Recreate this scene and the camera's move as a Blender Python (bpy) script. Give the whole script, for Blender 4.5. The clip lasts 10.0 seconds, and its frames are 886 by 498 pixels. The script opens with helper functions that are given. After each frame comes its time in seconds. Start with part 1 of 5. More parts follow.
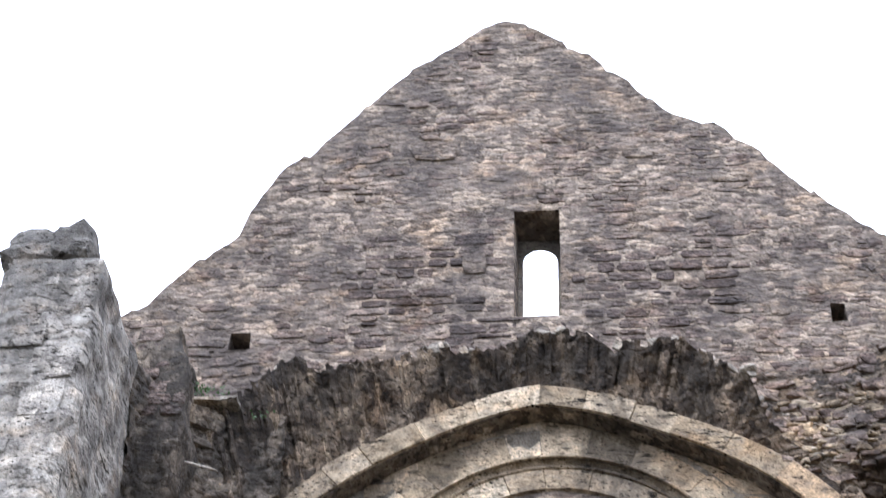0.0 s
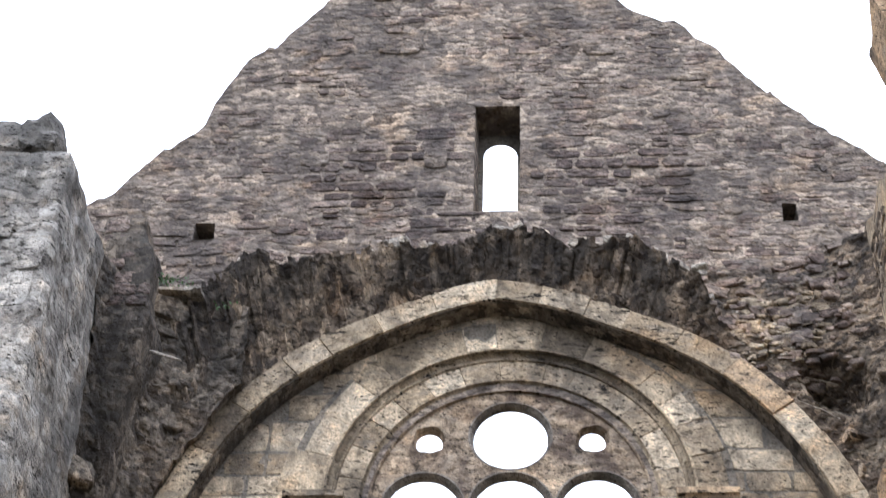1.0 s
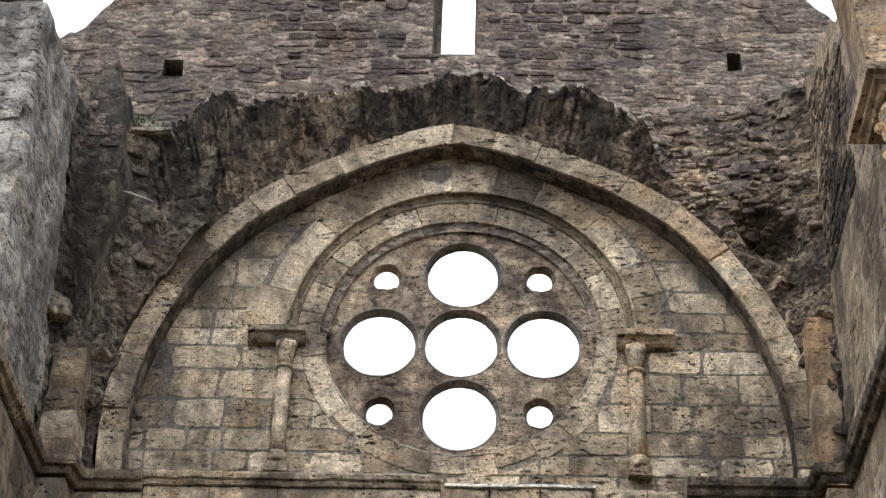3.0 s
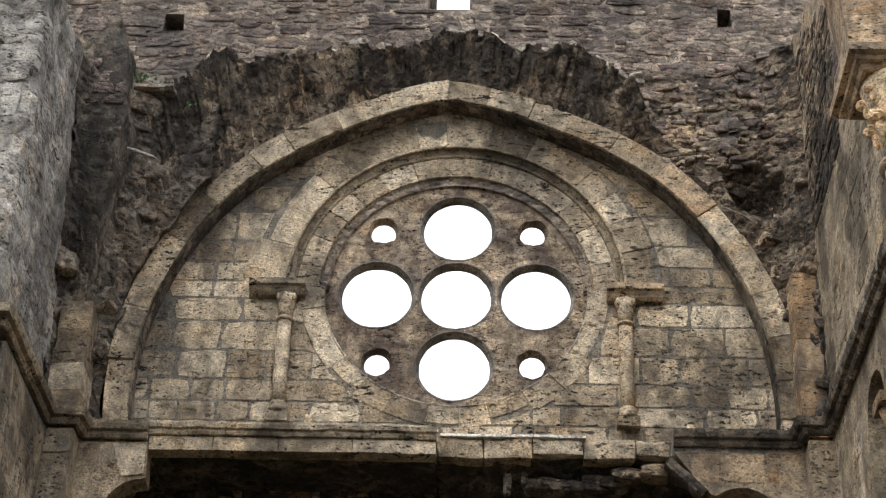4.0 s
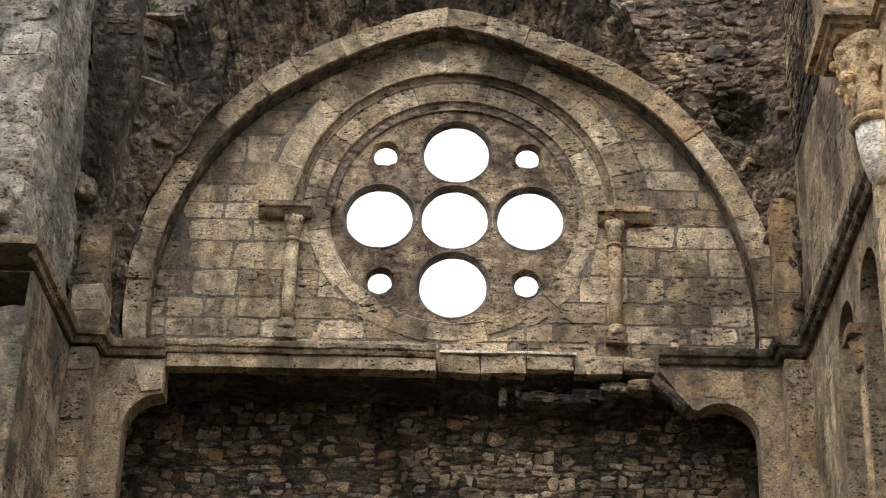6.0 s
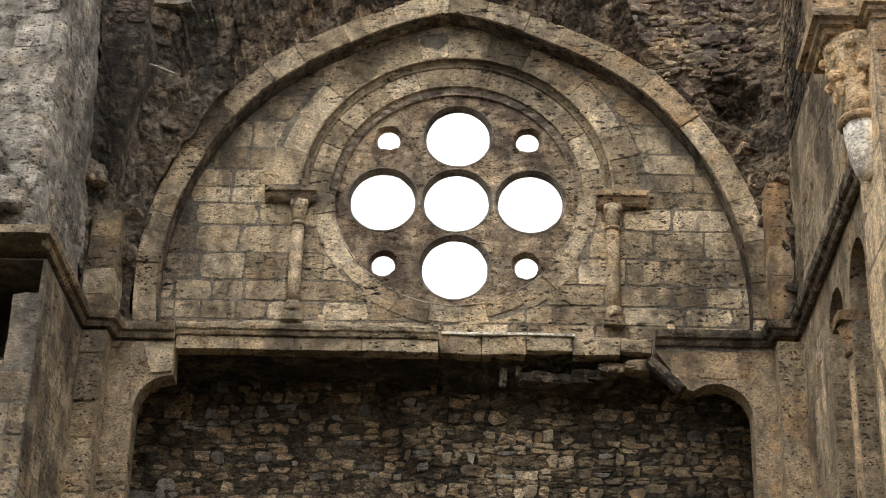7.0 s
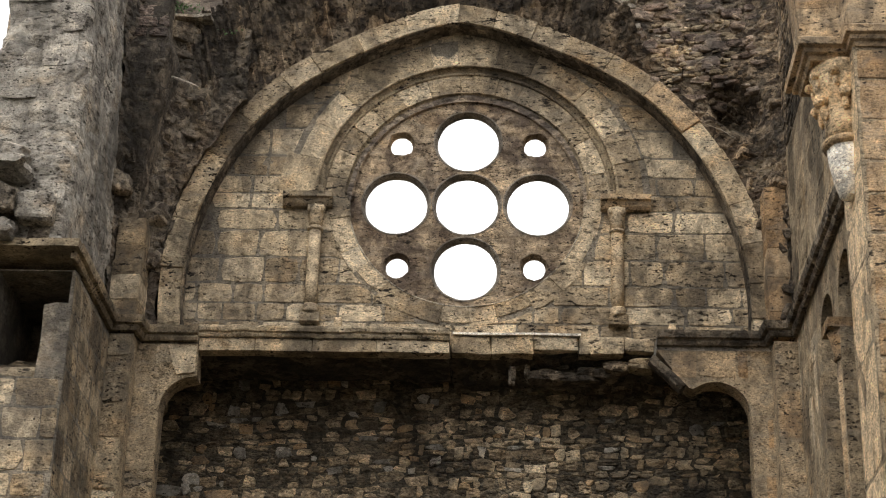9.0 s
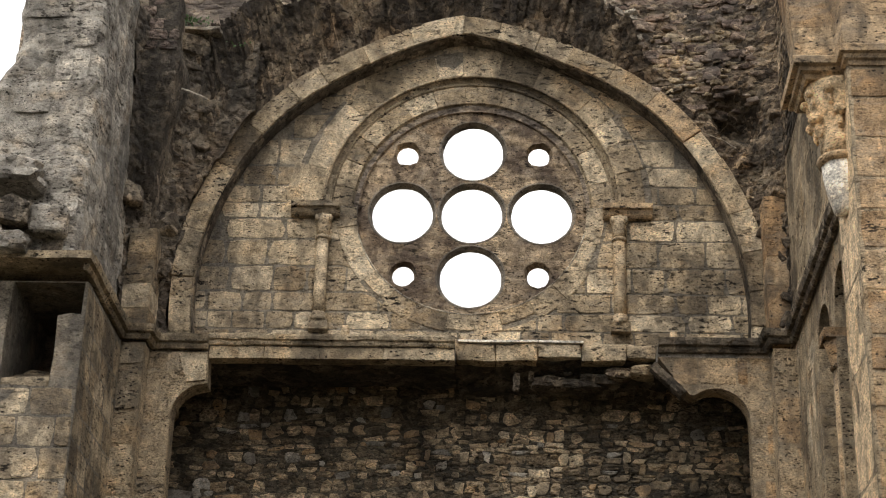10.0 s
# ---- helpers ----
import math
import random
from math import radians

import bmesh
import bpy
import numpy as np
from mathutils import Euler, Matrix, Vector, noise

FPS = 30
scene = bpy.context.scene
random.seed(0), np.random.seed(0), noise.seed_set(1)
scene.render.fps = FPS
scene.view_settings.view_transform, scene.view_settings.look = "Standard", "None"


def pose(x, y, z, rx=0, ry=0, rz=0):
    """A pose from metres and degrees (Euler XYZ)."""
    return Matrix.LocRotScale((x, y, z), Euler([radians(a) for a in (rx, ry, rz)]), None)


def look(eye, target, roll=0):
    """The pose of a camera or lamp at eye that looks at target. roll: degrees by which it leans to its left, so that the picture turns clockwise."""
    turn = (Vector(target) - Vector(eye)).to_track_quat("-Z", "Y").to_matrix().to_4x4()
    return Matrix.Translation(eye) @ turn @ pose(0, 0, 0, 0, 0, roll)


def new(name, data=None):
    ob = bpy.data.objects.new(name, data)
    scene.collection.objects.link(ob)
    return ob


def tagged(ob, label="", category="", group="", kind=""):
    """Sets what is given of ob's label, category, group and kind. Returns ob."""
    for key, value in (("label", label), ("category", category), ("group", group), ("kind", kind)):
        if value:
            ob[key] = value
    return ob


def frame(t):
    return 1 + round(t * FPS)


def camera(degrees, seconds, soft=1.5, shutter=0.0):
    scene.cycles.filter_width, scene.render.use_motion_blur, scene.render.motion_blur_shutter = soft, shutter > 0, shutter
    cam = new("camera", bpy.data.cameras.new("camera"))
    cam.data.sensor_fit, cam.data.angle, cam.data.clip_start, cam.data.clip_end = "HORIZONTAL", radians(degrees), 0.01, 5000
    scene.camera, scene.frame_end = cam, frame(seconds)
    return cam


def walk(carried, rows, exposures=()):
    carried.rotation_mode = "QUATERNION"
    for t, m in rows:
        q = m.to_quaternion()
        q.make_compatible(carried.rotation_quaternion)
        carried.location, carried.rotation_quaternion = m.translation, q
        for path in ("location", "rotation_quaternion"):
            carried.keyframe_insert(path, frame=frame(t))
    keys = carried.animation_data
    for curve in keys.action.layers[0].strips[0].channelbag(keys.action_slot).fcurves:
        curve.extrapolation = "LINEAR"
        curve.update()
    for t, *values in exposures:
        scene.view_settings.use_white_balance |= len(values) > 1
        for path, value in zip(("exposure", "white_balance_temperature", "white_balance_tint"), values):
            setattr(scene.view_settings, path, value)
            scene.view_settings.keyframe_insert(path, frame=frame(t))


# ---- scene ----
cam = camera(27.2, 10.0, soft=1.1, shutter=0.5)
PATH = [
    (0, (0.355, -15.256, 2.109), (0.204, -13.877, 3.55), 2.5),
    (0.5, (0.422, -15.493, 2.052), (0.287, -14.063, 3.444), 2.4),
    (1, (0.458, -15.748, 2.008), (0.34, -14.268, 3.349), 2.2),
    (1.5, (0.476, -16.093, 1.997), (0.375, -14.561, 3.28), 2.0),
    (2, (0.483, -16.446, 2.008), (0.395, -14.87, 3.236), 2.0),
    (2.5, (0.484, -16.777, 2.013), (0.406, -15.165, 3.196), 2.0),
    (3.8, (0.425, -17.725, 2.033), (0.368, -16.043, 3.113), 1.9),
    (4, (0.443, -17.855, 2.046), (0.385, -16.163, 3.112), 1.9),
    (4.5, (0.477, -18.212, 2.074), (0.418, -16.498, 3.103), 1.9),
    (5, (0.499, -18.543, 2.091), (0.439, -16.809, 3.085), 2.0),
    (5.5, (0.407, -18.889, 2.118), (0.357, -17.135, 3.077), 1.8),
    (6, (0.413, -19.212, 2.134), (0.363, -17.442, 3.064), 1.8),
    (7.5, (0.492, -20.117, 2.225), (0.433, -18.317, 3.096), 1.7),
    (8, (0.549, -20.391, 2.245), (0.483, -18.586, 3.105), 1.7),
    (8.5, (0.574, -20.639, 2.24), (0.502, -18.831, 3.094), 1.7),
    (9, (0.633, -20.885, 2.254), (0.553, -19.075, 3.101), 1.7),
    (9.5, (0.679, -21.12, 2.276), (0.592, -19.308, 3.117), 1.7),
    (10, (0.697, -21.353, 2.279), (0.607, -19.539, 3.117), 1.7),
]
walk(cam, [(t, look(eye, target, roll)) for t, eye, target, roll in PATH],
     exposures=((0, 1.15, 5450, 15), (1.2, 0.85, 5550, 13), (2.5, 0.55, 5750, 11), (4.5, 0.36, 6150, 10), (6.2, 0.26, 6550, 10), (7.5, 0.24, 6650, 10), (10, 0.2, 6700, 10)))

# ---- light ----
world = bpy.data.worlds.new("overcast_sky")
scene.world = world
world.use_nodes = True
wn, wl = world.node_tree.nodes, world.node_tree.links
sky = wn.new("ShaderNodeTexSky")
sky.sky_type, sky.sun_disc = "NISHITA", False
sky.sun_elevation, sky.sun_rotation = radians(52), radians(205)
cloud = wn.new("ShaderNodeMix")
cloud.data_type = "RGBA"
cloud.inputs["Factor"].default_value = 0.9
wl.new(sky.outputs["Color"], cloud.inputs["A"])
cloud.inputs["B"].default_value = (19.5, 19.5, 19.8, 1)
where = wn.new("ShaderNodeTexCoord")
split = wn.new("ShaderNodeSeparateXYZ")
wl.new(where.outputs["Generated"], split.inputs["Vector"])
rise = wn.new("ShaderNodeMapRange")
for key, value in (("From Min", 0.0), ("From Max", 1.0), ("To Min", 0.36), ("To Max", 1.0)):
    rise.inputs[key].default_value = value
wl.new(split.outputs["Z"], rise.inputs["Value"])
over = wn.new("ShaderNodeVectorMath")
over.operation = "SCALE"
wl.new(cloud.outputs["Result"], over.inputs["Vector"])
wl.new(rise.outputs["Result"], over.inputs["Scale"])
wl.new(over.outputs["Vector"], wn["Background"].inputs["Color"])
wn["Background"].inputs["Strength"].default_value = 0.11

sun = new("sun", bpy.data.lights.new("sun", "SUN"))
sun.data.energy, sun.data.angle, sun.data.color = 0.8, radians(25), (1.0, 0.95, 0.86)
sun.matrix_world = look((-6, -13, 22), (0, 0, 6))


# ---- materials ----
def stone_mat(name, dark, mid, light, island=False, stain=(0.03, 0.028, 0.025), stain_at=0.62, stain_max=0.75,
              pit=0.5, bump=0.9, pit_size=22.0, streak=False, tint_spread=0.22, patch=(0.3, 0.28, 0.24), patch_max=0.0, cell=0.0, cell_size=5.0, flat=2.1):
    """Weathered stone. A colour of its own for each piece, grain, pits and lichen stains by place in the world."""
    m = bpy.data.materials.new(name)
    m.use_nodes = True
    n, l = m.node_tree.nodes, m.node_tree.links
    bsdf = n["Principled BSDF"]
    geo = n.new("ShaderNodeNewGeometry")
    if island:
        rnd = geo.outputs["Random Per Island"]
    else:
        rnd = n.new("ShaderNodeObjectInfo").outputs["Random"]

    def mapped(scale):
        v = n.new("ShaderNodeVectorMath")
        v.operation = "MULTIPLY"
        l.new(geo.outputs["Position"], v.inputs[0])
        v.inputs[1].default_value = scale
        return v.outputs[0]

    def noise_tex(scale, detail, rough, vec=None, distort=0.0):
        t = n.new("ShaderNodeTexNoise")
        t.inputs["Scale"].default_value, t.inputs["Detail"].default_value = scale, detail
        t.inputs["Roughness"].default_value, t.inputs["Distortion"].default_value = rough, distort
        l.new(vec or geo.outputs["Position"], t.inputs["Vector"])
        return t.outputs["Fac"]

    def ramp(fac, stops):
        r = n.new("ShaderNodeValToRGB")
        while len(r.color_ramp.elements) < len(stops):
            r.color_ramp.elements.new(0.5)
        for e, (p, c) in zip(r.color_ramp.elements, stops):
            e.position, e.color = p, (*c, 1) if len(c) == 3 else c
        l.new(fac, r.inputs["Fac"])
        return r.outputs["Color"]

    def span(fac, a, b, lo=0.0, hi=1.0):
        r = n.new("ShaderNodeMapRange")
        r.inputs["From Min"].default_value, r.inputs["From Max"].default_value = a, b
        r.inputs["To Min"].default_value, r.inputs["To Max"].default_value = lo, hi
        l.new(fac, r.inputs["Value"])
        return r.outputs["Result"]

    def mix(a, b, fac, how="MIX"):
        x = n.new("ShaderNodeMix")
        x.data_type, x.blend_type = "RGBA", how
        for sock, val in ((x.inputs["Factor"], fac), (x.inputs["A"], a), (x.inputs["B"], b)):
            if hasattr(val, "links"):
                l.new(val, sock)
            elif isinstance(val, tuple):
                sock.default_value = (*val, 1)
            else:
                sock.default_value = val
        return x.outputs["Result"]

    def math_node(op, a, b):
        x = n.new("ShaderNodeMath")
        x.operation = op
        for sock, val in zip(x.inputs, (a, b)):
            if hasattr(val, "links"):
                l.new(val, sock)
            else:
                sock.default_value = val
        return x.outputs[0]

    base = ramp(rnd, [(0.0, dark), (0.45, mid), (0.8, light), (1.0, mid)])
    medium = noise_tex(5.5, 6, 0.62)
    grain = noise_tex(42.0, 4, 0.72, mapped((0.75, 0.75, 1.3)))
    big = noise_tex(0.75, 5, 0.62, mapped((1.0, 1.0, 0.45 if streak else 0.8)), 0.6)
    blot = noise_tex(2.3, 7, 0.68, mapped((1.3, 1.3, 0.5 if streak else 1.0)), 0.4)
    vor = n.new("ShaderNodeTexVoronoi")
    vor.inputs["Scale"].default_value = pit_size
    ragged = n.new("ShaderNodeTexNoise")
    ragged.inputs["Scale"].default_value, ragged.inputs["Detail"].default_value = 26.0, 3
    l.new(geo.outputs["Position"], ragged.inputs["Vector"])
    pushed = n.new("ShaderNodeVectorMath")
    pushed.operation = "MULTIPLY_ADD"
    l.new(ragged.outputs["Color"], pushed.inputs[0])
    pushed.inputs[1].default_value = (0.05, 0.05, 0.04)
    l.new(mapped((0.8, 0.8, 1.45)), pushed.inputs[2])
    l.new(pushed.outputs[0], vor.inputs["Vector"])
    sep = n.new("ShaderNodeSeparateColor")
    l.new(vor.outputs["Color"], sep.inputs["Color"])
    reach = math_node("ADD", math_node("MULTIPLY", sep.outputs["Green"], 0.36), 0.02)
    pits = math_node("MULTIPLY", math_node("SUBTRACT", reach, vor.outputs["Distance"]), 22.0)
    pits.node.use_clamp = True
    pits = math_node("MULTIPLY", pits, math_node("GREATER_THAN", sep.outputs["Red"], 0.32))
    where = span(noise_tex(3.6, 4, 0.65), 0.41, 0.5)
    pits = math_node("MULTIPLY", pits, where)
    hollow = span(noise_tex(13.0, 5, 0.66, mapped((0.6, 0.6, 1.7))), 0.575, 0.605)
    hollow = math_node("MULTIPLY", hollow, span(noise_tex(1.7, 3, 0.6), 0.4, 0.62))
    pits = math_node("MAXIMUM", pits, hollow)
    col = mix(base, mix(base, (1.4, 1.38, 1.34), 1.0, "MULTIPLY"), span(medium, 0.48, 0.62))
    col = mix(col, mix(base, (0.6, 0.59, 0.58), 1.0, "MULTIPLY"), span(medium, 0.47, 0.36))
    col = mix(col, mix(col, (1.1, 0.92, 0.72), 1.0, "MULTIPLY"), span(noise_tex(1.9, 4, 0.6, mapped((1.0, 1.4, 1.2))), 0.52, 0.66, 0.0, 0.5))
    col = mix(col, mix(col, (0.45, 0.44, 0.43), 1.0, "MULTIPLY"), span(grain, 0.48, 0.38))
    col = mix(col, mix(col, (1.4, 1.38, 1.33), 1.0, "MULTIPLY"), span(grain, 0.53, 0.62))
    speck = span(noise_tex(70.0, 3, 0.75, mapped((0.9, 0.9, 1.2))), 0.57, 0.63)
    col = mix(col, mix(col, (0.42, 0.4, 0.38), 1.0, "MULTIPLY"), speck)
    col = mix(col, mix(col, (1.25, 1.24, 1.22), 1.0, "MULTIPLY"), span(noise_tex(16.0, 5, 0.7), 0.5, 0.6))
    lumps = None
    if cell:
        bend = n.new("ShaderNodeTexNoise")
        bend.inputs["Scale"].default_value, bend.inputs["Detail"].default_value = 4.0, 4
        l.new(geo.outputs["Position"], bend.inputs["Vector"])
        moved = n.new("ShaderNodeVectorMath")
        moved.operation = "MULTIPLY_ADD"
        l.new(bend.outputs["Color"], moved.inputs[0])
        moved.inputs[1].default_value = (0.3, 0.3, 0.22)
        l.new(mapped((1.0, 1.0, flat)), moved.inputs[2])
        cells = n.new("ShaderNodeTexVoronoi")
        cells.inputs["Scale"].default_value = cell_size
        l.new(moved.outputs[0], cells.inputs["Vector"])
        shade = n.new("ShaderNodeSeparateColor")
        l.new(cells.outputs["Color"], shade.inputs["Color"])
        col = mix(col, mix(col, (0.42, 0.4, 0.4), 1.0, "MULTIPLY"), span(shade.outputs["Red"], 0.55, 0.35, 0.0, cell))
        col = mix(col, mix(col, (1.5, 1.45, 1.36), 1.0, "MULTIPLY"), span(shade.outputs["Red"], 0.62, 0.85, 0.0, cell))
        lumps = span(cells.outputs["Distance"], 0.1, 0.6, 1.0, 0.0)
    if patch_max:
        smear = span(noise_tex(3.6, 7, 0.72, mapped((0.8, 0.8, 1.5)), 0.5), 0.5, 0.62, 0.0, patch_max)
        col = mix(col, mix(patch, (1.35, 1.33, 1.3), span(grain, 0.45, 0.65), "MULTIPLY"), smear)
    col = mix(col, stain, span(math_node("ADD", math_node("MULTIPLY", math_node("ADD", big, blot), 0.5), math_node("MULTIPLY", math_node("SUBTRACT", math_node("ADD", grain, medium), 1.0), 0.22)), stain_at - 0.11, stain_at - 0.01, 0.0, stain_max))
    col = mix(col, (0.025, 0.021, 0.017), math_node("MULTIPLY", pits, pit))
    l.new(col, bsdf.inputs["Base Color"])
    bsdf.inputs["Roughness"].default_value = 0.92
    bsdf.inputs["Specular IOR Level"].default_value = 0.2
    height = math_node("SUBTRACT", math_node("ADD", math_node("MULTIPLY", medium, 0.9), math_node("MULTIPLY", grain, 0.35)),
                       math_node("MULTIPLY", pits, 0.6))
    if lumps:
        height = math_node("ADD", height, math_node("MULTIPLY", lumps, 0.5))
    b = n.new("ShaderNodeBump")
    b.inputs["Strength"].default_value, b.inputs["Distance"].default_value = bump, 0.05
    l.new(height, b.inputs["Height"])
    l.new(b.outputs["Normal"], bsdf.inputs["Normal"])
    return m


def both(name, *args, **kw):
    """The same stone for single pieces and for joined ones."""
    return stone_mat(name, *args, **kw), stone_mat(name + "_joined", *args, island=True, **kw)


ASHLAR, ASHLAR_J = both("travertine_ashlar", (0.35, 0.272, 0.178), (0.53, 0.425, 0.29), (0.72, 0.6, 0.43), stain_at=0.59,
                        stain=(0.06, 0.052, 0.044), pit=1.0, patch=(0.27, 0.25, 0.215), patch_max=0.35)
OLD, OLD_J = both("weathered_ashlar", (0.27, 0.212, 0.142), (0.4, 0.32, 0.215), (0.55, 0.45, 0.315), stain_at=0.57,
                  stain=(0.05, 0.044, 0.037), pit=1.0, patch=(0.5, 0.41, 0.29), patch_max=0.45)
WARM, WARM_J = both("warm_travertine", (0.31, 0.205, 0.115), (0.42, 0.29, 0.17), (0.5, 0.375, 0.24), stain_at=0.61,
                    stain=(0.08, 0.068, 0.056), pit=0.95, bump=0.6, patch=(0.28, 0.25, 0.21), patch_max=0.4)
GREY, GREY_J = both("grey_travertine", (0.3, 0.277, 0.243), (0.41, 0.38, 0.335), (0.52, 0.483, 0.425), stain_at=0.575,
                    stain=(0.075, 0.072, 0.066), pit=0.9, streak=True, patch=(0.45, 0.425, 0.375), patch_max=0.75, cell=0.45, cell_size=3.0)
RUBBLE, RUBBLE_J = both("weathered_rubble", (0.13, 0.098, 0.083), (0.215, 0.166, 0.137), (0.35, 0.282, 0.225), stain_at=0.59,
                        stain=(0.075, 0.066, 0.06), pit=0.8, bump=0.75, patch=(0.3, 0.26, 0.215), patch_max=0.5, cell=0.6, cell_size=7.0)
DUSKY, DUSKY_J = both("dark_weathered_rubble", (0.085, 0.066, 0.06), (0.14, 0.108, 0.094), (0.24, 0.19, 0.158), stain_at=0.59,
                      stain=(0.06, 0.052, 0.047), pit=0.8, bump=1.0, patch=(0.24, 0.205, 0.17), patch_max=0.35, cell=0.5, cell_size=7.0)
NICHE, NICHE_J = both("niche_rubble", (0.13, 0.11, 0.084), (0.25, 0.2, 0.14), (0.6, 0.475, 0.325), stain_at=0.615,
                      stain=(0.04, 0.036, 0.031), pit=0.7, bump=1.0, stain_max=0.85, cell=0.5, cell_size=11.0)
# Algae-dark stone; also puts shade into colour under lintel, rib and torn masonry.
MOSSY_SHADED = stone_mat("algae_and_shade_stone", (0.13, 0.11, 0.088), (0.2, 0.17, 0.137), (0.31, 0.265, 0.208), stain_at=0.565,
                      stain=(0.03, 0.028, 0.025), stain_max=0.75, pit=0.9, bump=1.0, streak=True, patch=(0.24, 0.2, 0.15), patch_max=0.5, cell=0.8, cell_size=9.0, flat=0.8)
BROWN, BROWN_J = both("brown_vault_core", (0.15, 0.117, 0.085), (0.235, 0.186, 0.136), (0.36, 0.29, 0.212), stain_at=0.57,
                      stain=(0.035, 0.031, 0.027), stain_max=0.85, pit=0.9, bump=1.0, patch=(0.3, 0.25, 0.18), patch_max=0.5, cell=1.0, cell_size=10.0, flat=1.2)
WEB = stone_mat("streaked_vault_stone", (0.125, 0.096, 0.071), (0.215, 0.168, 0.123), (0.37, 0.295, 0.213), stain_at=0.56,
                stain=(0.04, 0.035, 0.03), stain_max=0.85, pit=0.9, bump=1.3, streak=True, patch=(0.36, 0.29, 0.21), patch_max=0.6, cell=0.9, cell_size=11.0, flat=0.3)
TWIG = stone_mat("dry_root", (0.13, 0.1, 0.07), (0.16, 0.12, 0.085), (0.22, 0.175, 0.13), pit=0.2)
RIMSTONE = stone_mat("grey_rim_stone", (0.21, 0.185, 0.155), (0.245, 0.215, 0.178), (0.28, 0.245, 0.203), stain_at=0.58, stain=(0.06, 0.053, 0.047), pit=0.7, bump=0.5)
PANEL = stone_mat("tufa_panel", (0.42, 0.325, 0.225), (0.46, 0.36, 0.25), (0.5, 0.4, 0.28), stain_at=0.57, stain=(0.07, 0.05, 0.042), stain_max=0.85, cell=0.4, cell_size=4.0,
                  pit=0.95, bump=1.0, pit_size=30.0, patch=(0.34, 0.29, 0.23), patch_max=0.5)
MORTAR = stone_mat("old_mortar", (0.25, 0.218, 0.172), (0.26, 0.226, 0.178), (0.27, 0.235, 0.185), stain_at=0.58, stain=(0.09, 0.082, 0.073), bump=1.0,
                   patch=(0.36, 0.32, 0.26), patch_max=0.5)
LIME = stone_mat("pale_lime_mortar", (0.3, 0.25, 0.2), (0.315, 0.262, 0.21), (0.33, 0.275, 0.22), stain_at=0.58, stain=(0.1, 0.085, 0.075), bump=1.0,
                 patch=(0.23, 0.188, 0.155), patch_max=0.6, cell=0.8, cell_size=6.5)
DARKMORTAR = stone_mat("dark_mortar", (0.15, 0.13, 0.1), (0.155, 0.134, 0.103), (0.16, 0.14, 0.107), stain_at=0.57, stain=(0.028, 0.026, 0.023), bump=1.0, cell=0.7, cell_size=13.0, pit=0.8)
SOIL = stone_mat("trodden_earth", (0.06, 0.055, 0.035), (0.065, 0.06, 0.037), (0.07, 0.065, 0.04), bump=0.8)
LEAF = bpy.data.materials.new("weed_leaf")
LEAF.use_nodes = True
LEAF.node_tree.nodes["Principled BSDF"].inputs["Base Color"].default_value = (0.05, 0.11, 0.025, 1)
LEAF.node_tree.nodes["Principled BSDF"].inputs["Roughness"].default_value = 0.6
WARMMORTAR = stone_mat("warm_mortar", (0.4, 0.315, 0.21), (0.415, 0.325, 0.22), (0.43, 0.34, 0.23), stain_at=0.6, stain=(0.1, 0.085, 0.068), bump=1.0, pit=0.9,
                       patch=(0.3, 0.27, 0.22), patch_max=0.4)
PALE = stone_mat("pale_cream_stone", (0.68, 0.52, 0.335), (0.72, 0.555, 0.36), (0.76, 0.59, 0.39), stain_at=0.66, stain=(0.25, 0.22, 0.18), pit=0.4)
# Pale lime stone; also carries the sky-lit top of the torn vault.
CHALK_SKYLIT = stone_mat("pale_lime_skylit_edge", (0.4, 0.36, 0.3), (0.42, 0.38, 0.315), (0.44, 0.4, 0.33), pit=0.4, cell=0.5)
SMOOTH = stone_mat("dressed_travertine", (0.42, 0.34, 0.238), (0.45, 0.365, 0.255), (0.48, 0.39, 0.275), stain_at=0.6, stain=(0.1, 0.085, 0.068), bump=0.3, pit=0.8)
LIMEWASH = stone_mat("fresh_lime", (0.74, 0.7, 0.62), (0.76, 0.72, 0.64), (0.78, 0.74, 0.66), stain_at=0.7, pit=0.3, bump=0.4)
WOOD = stone_mat("bleached_wood", (0.4, 0.36, 0.3), (0.42, 0.38, 0.32), (0.45, 0.4, 0.34), pit=0.2)

from mathutils.geometry import delaunay_2d_cdt

rng = random.Random(7)


# ---- builders ----
def fill(name, verts, faces, mat, smooth=False):
    me = bpy.data.meshes.new(name)
    me.from_pydata([tuple(v) for v in verts], [], faces)
    me.materials.append(mat)
    bm = bmesh.new()
    bm.from_mesh(me)
    bmesh.ops.recalc_face_normals(bm, faces=bm.faces)
    bm.to_mesh(me)
    bm.free()
    if smooth:
        me.polygons.foreach_set("use_smooth", [True] * len(me.polygons))
    return me


def solid(name, verts, faces, mat, parent=None, label="", smooth=False):
    ob = new(name, fill(name, verts, faces, mat, smooth))
    ob.parent = parent
    if label:
        ob["label"] = label
    return ob


def inside(p, loop):
    c, j = False, len(loop) - 1
    for i in range(len(loop)):
        a, b = loop[i], loop[j]
        if (a[1] > p[1]) != (b[1] > p[1]) and p[0] < (b[0] - a[0]) * (p[1] - a[1]) / (b[1] - a[1]) + a[0]:
            c = not c
        j = i
    return c


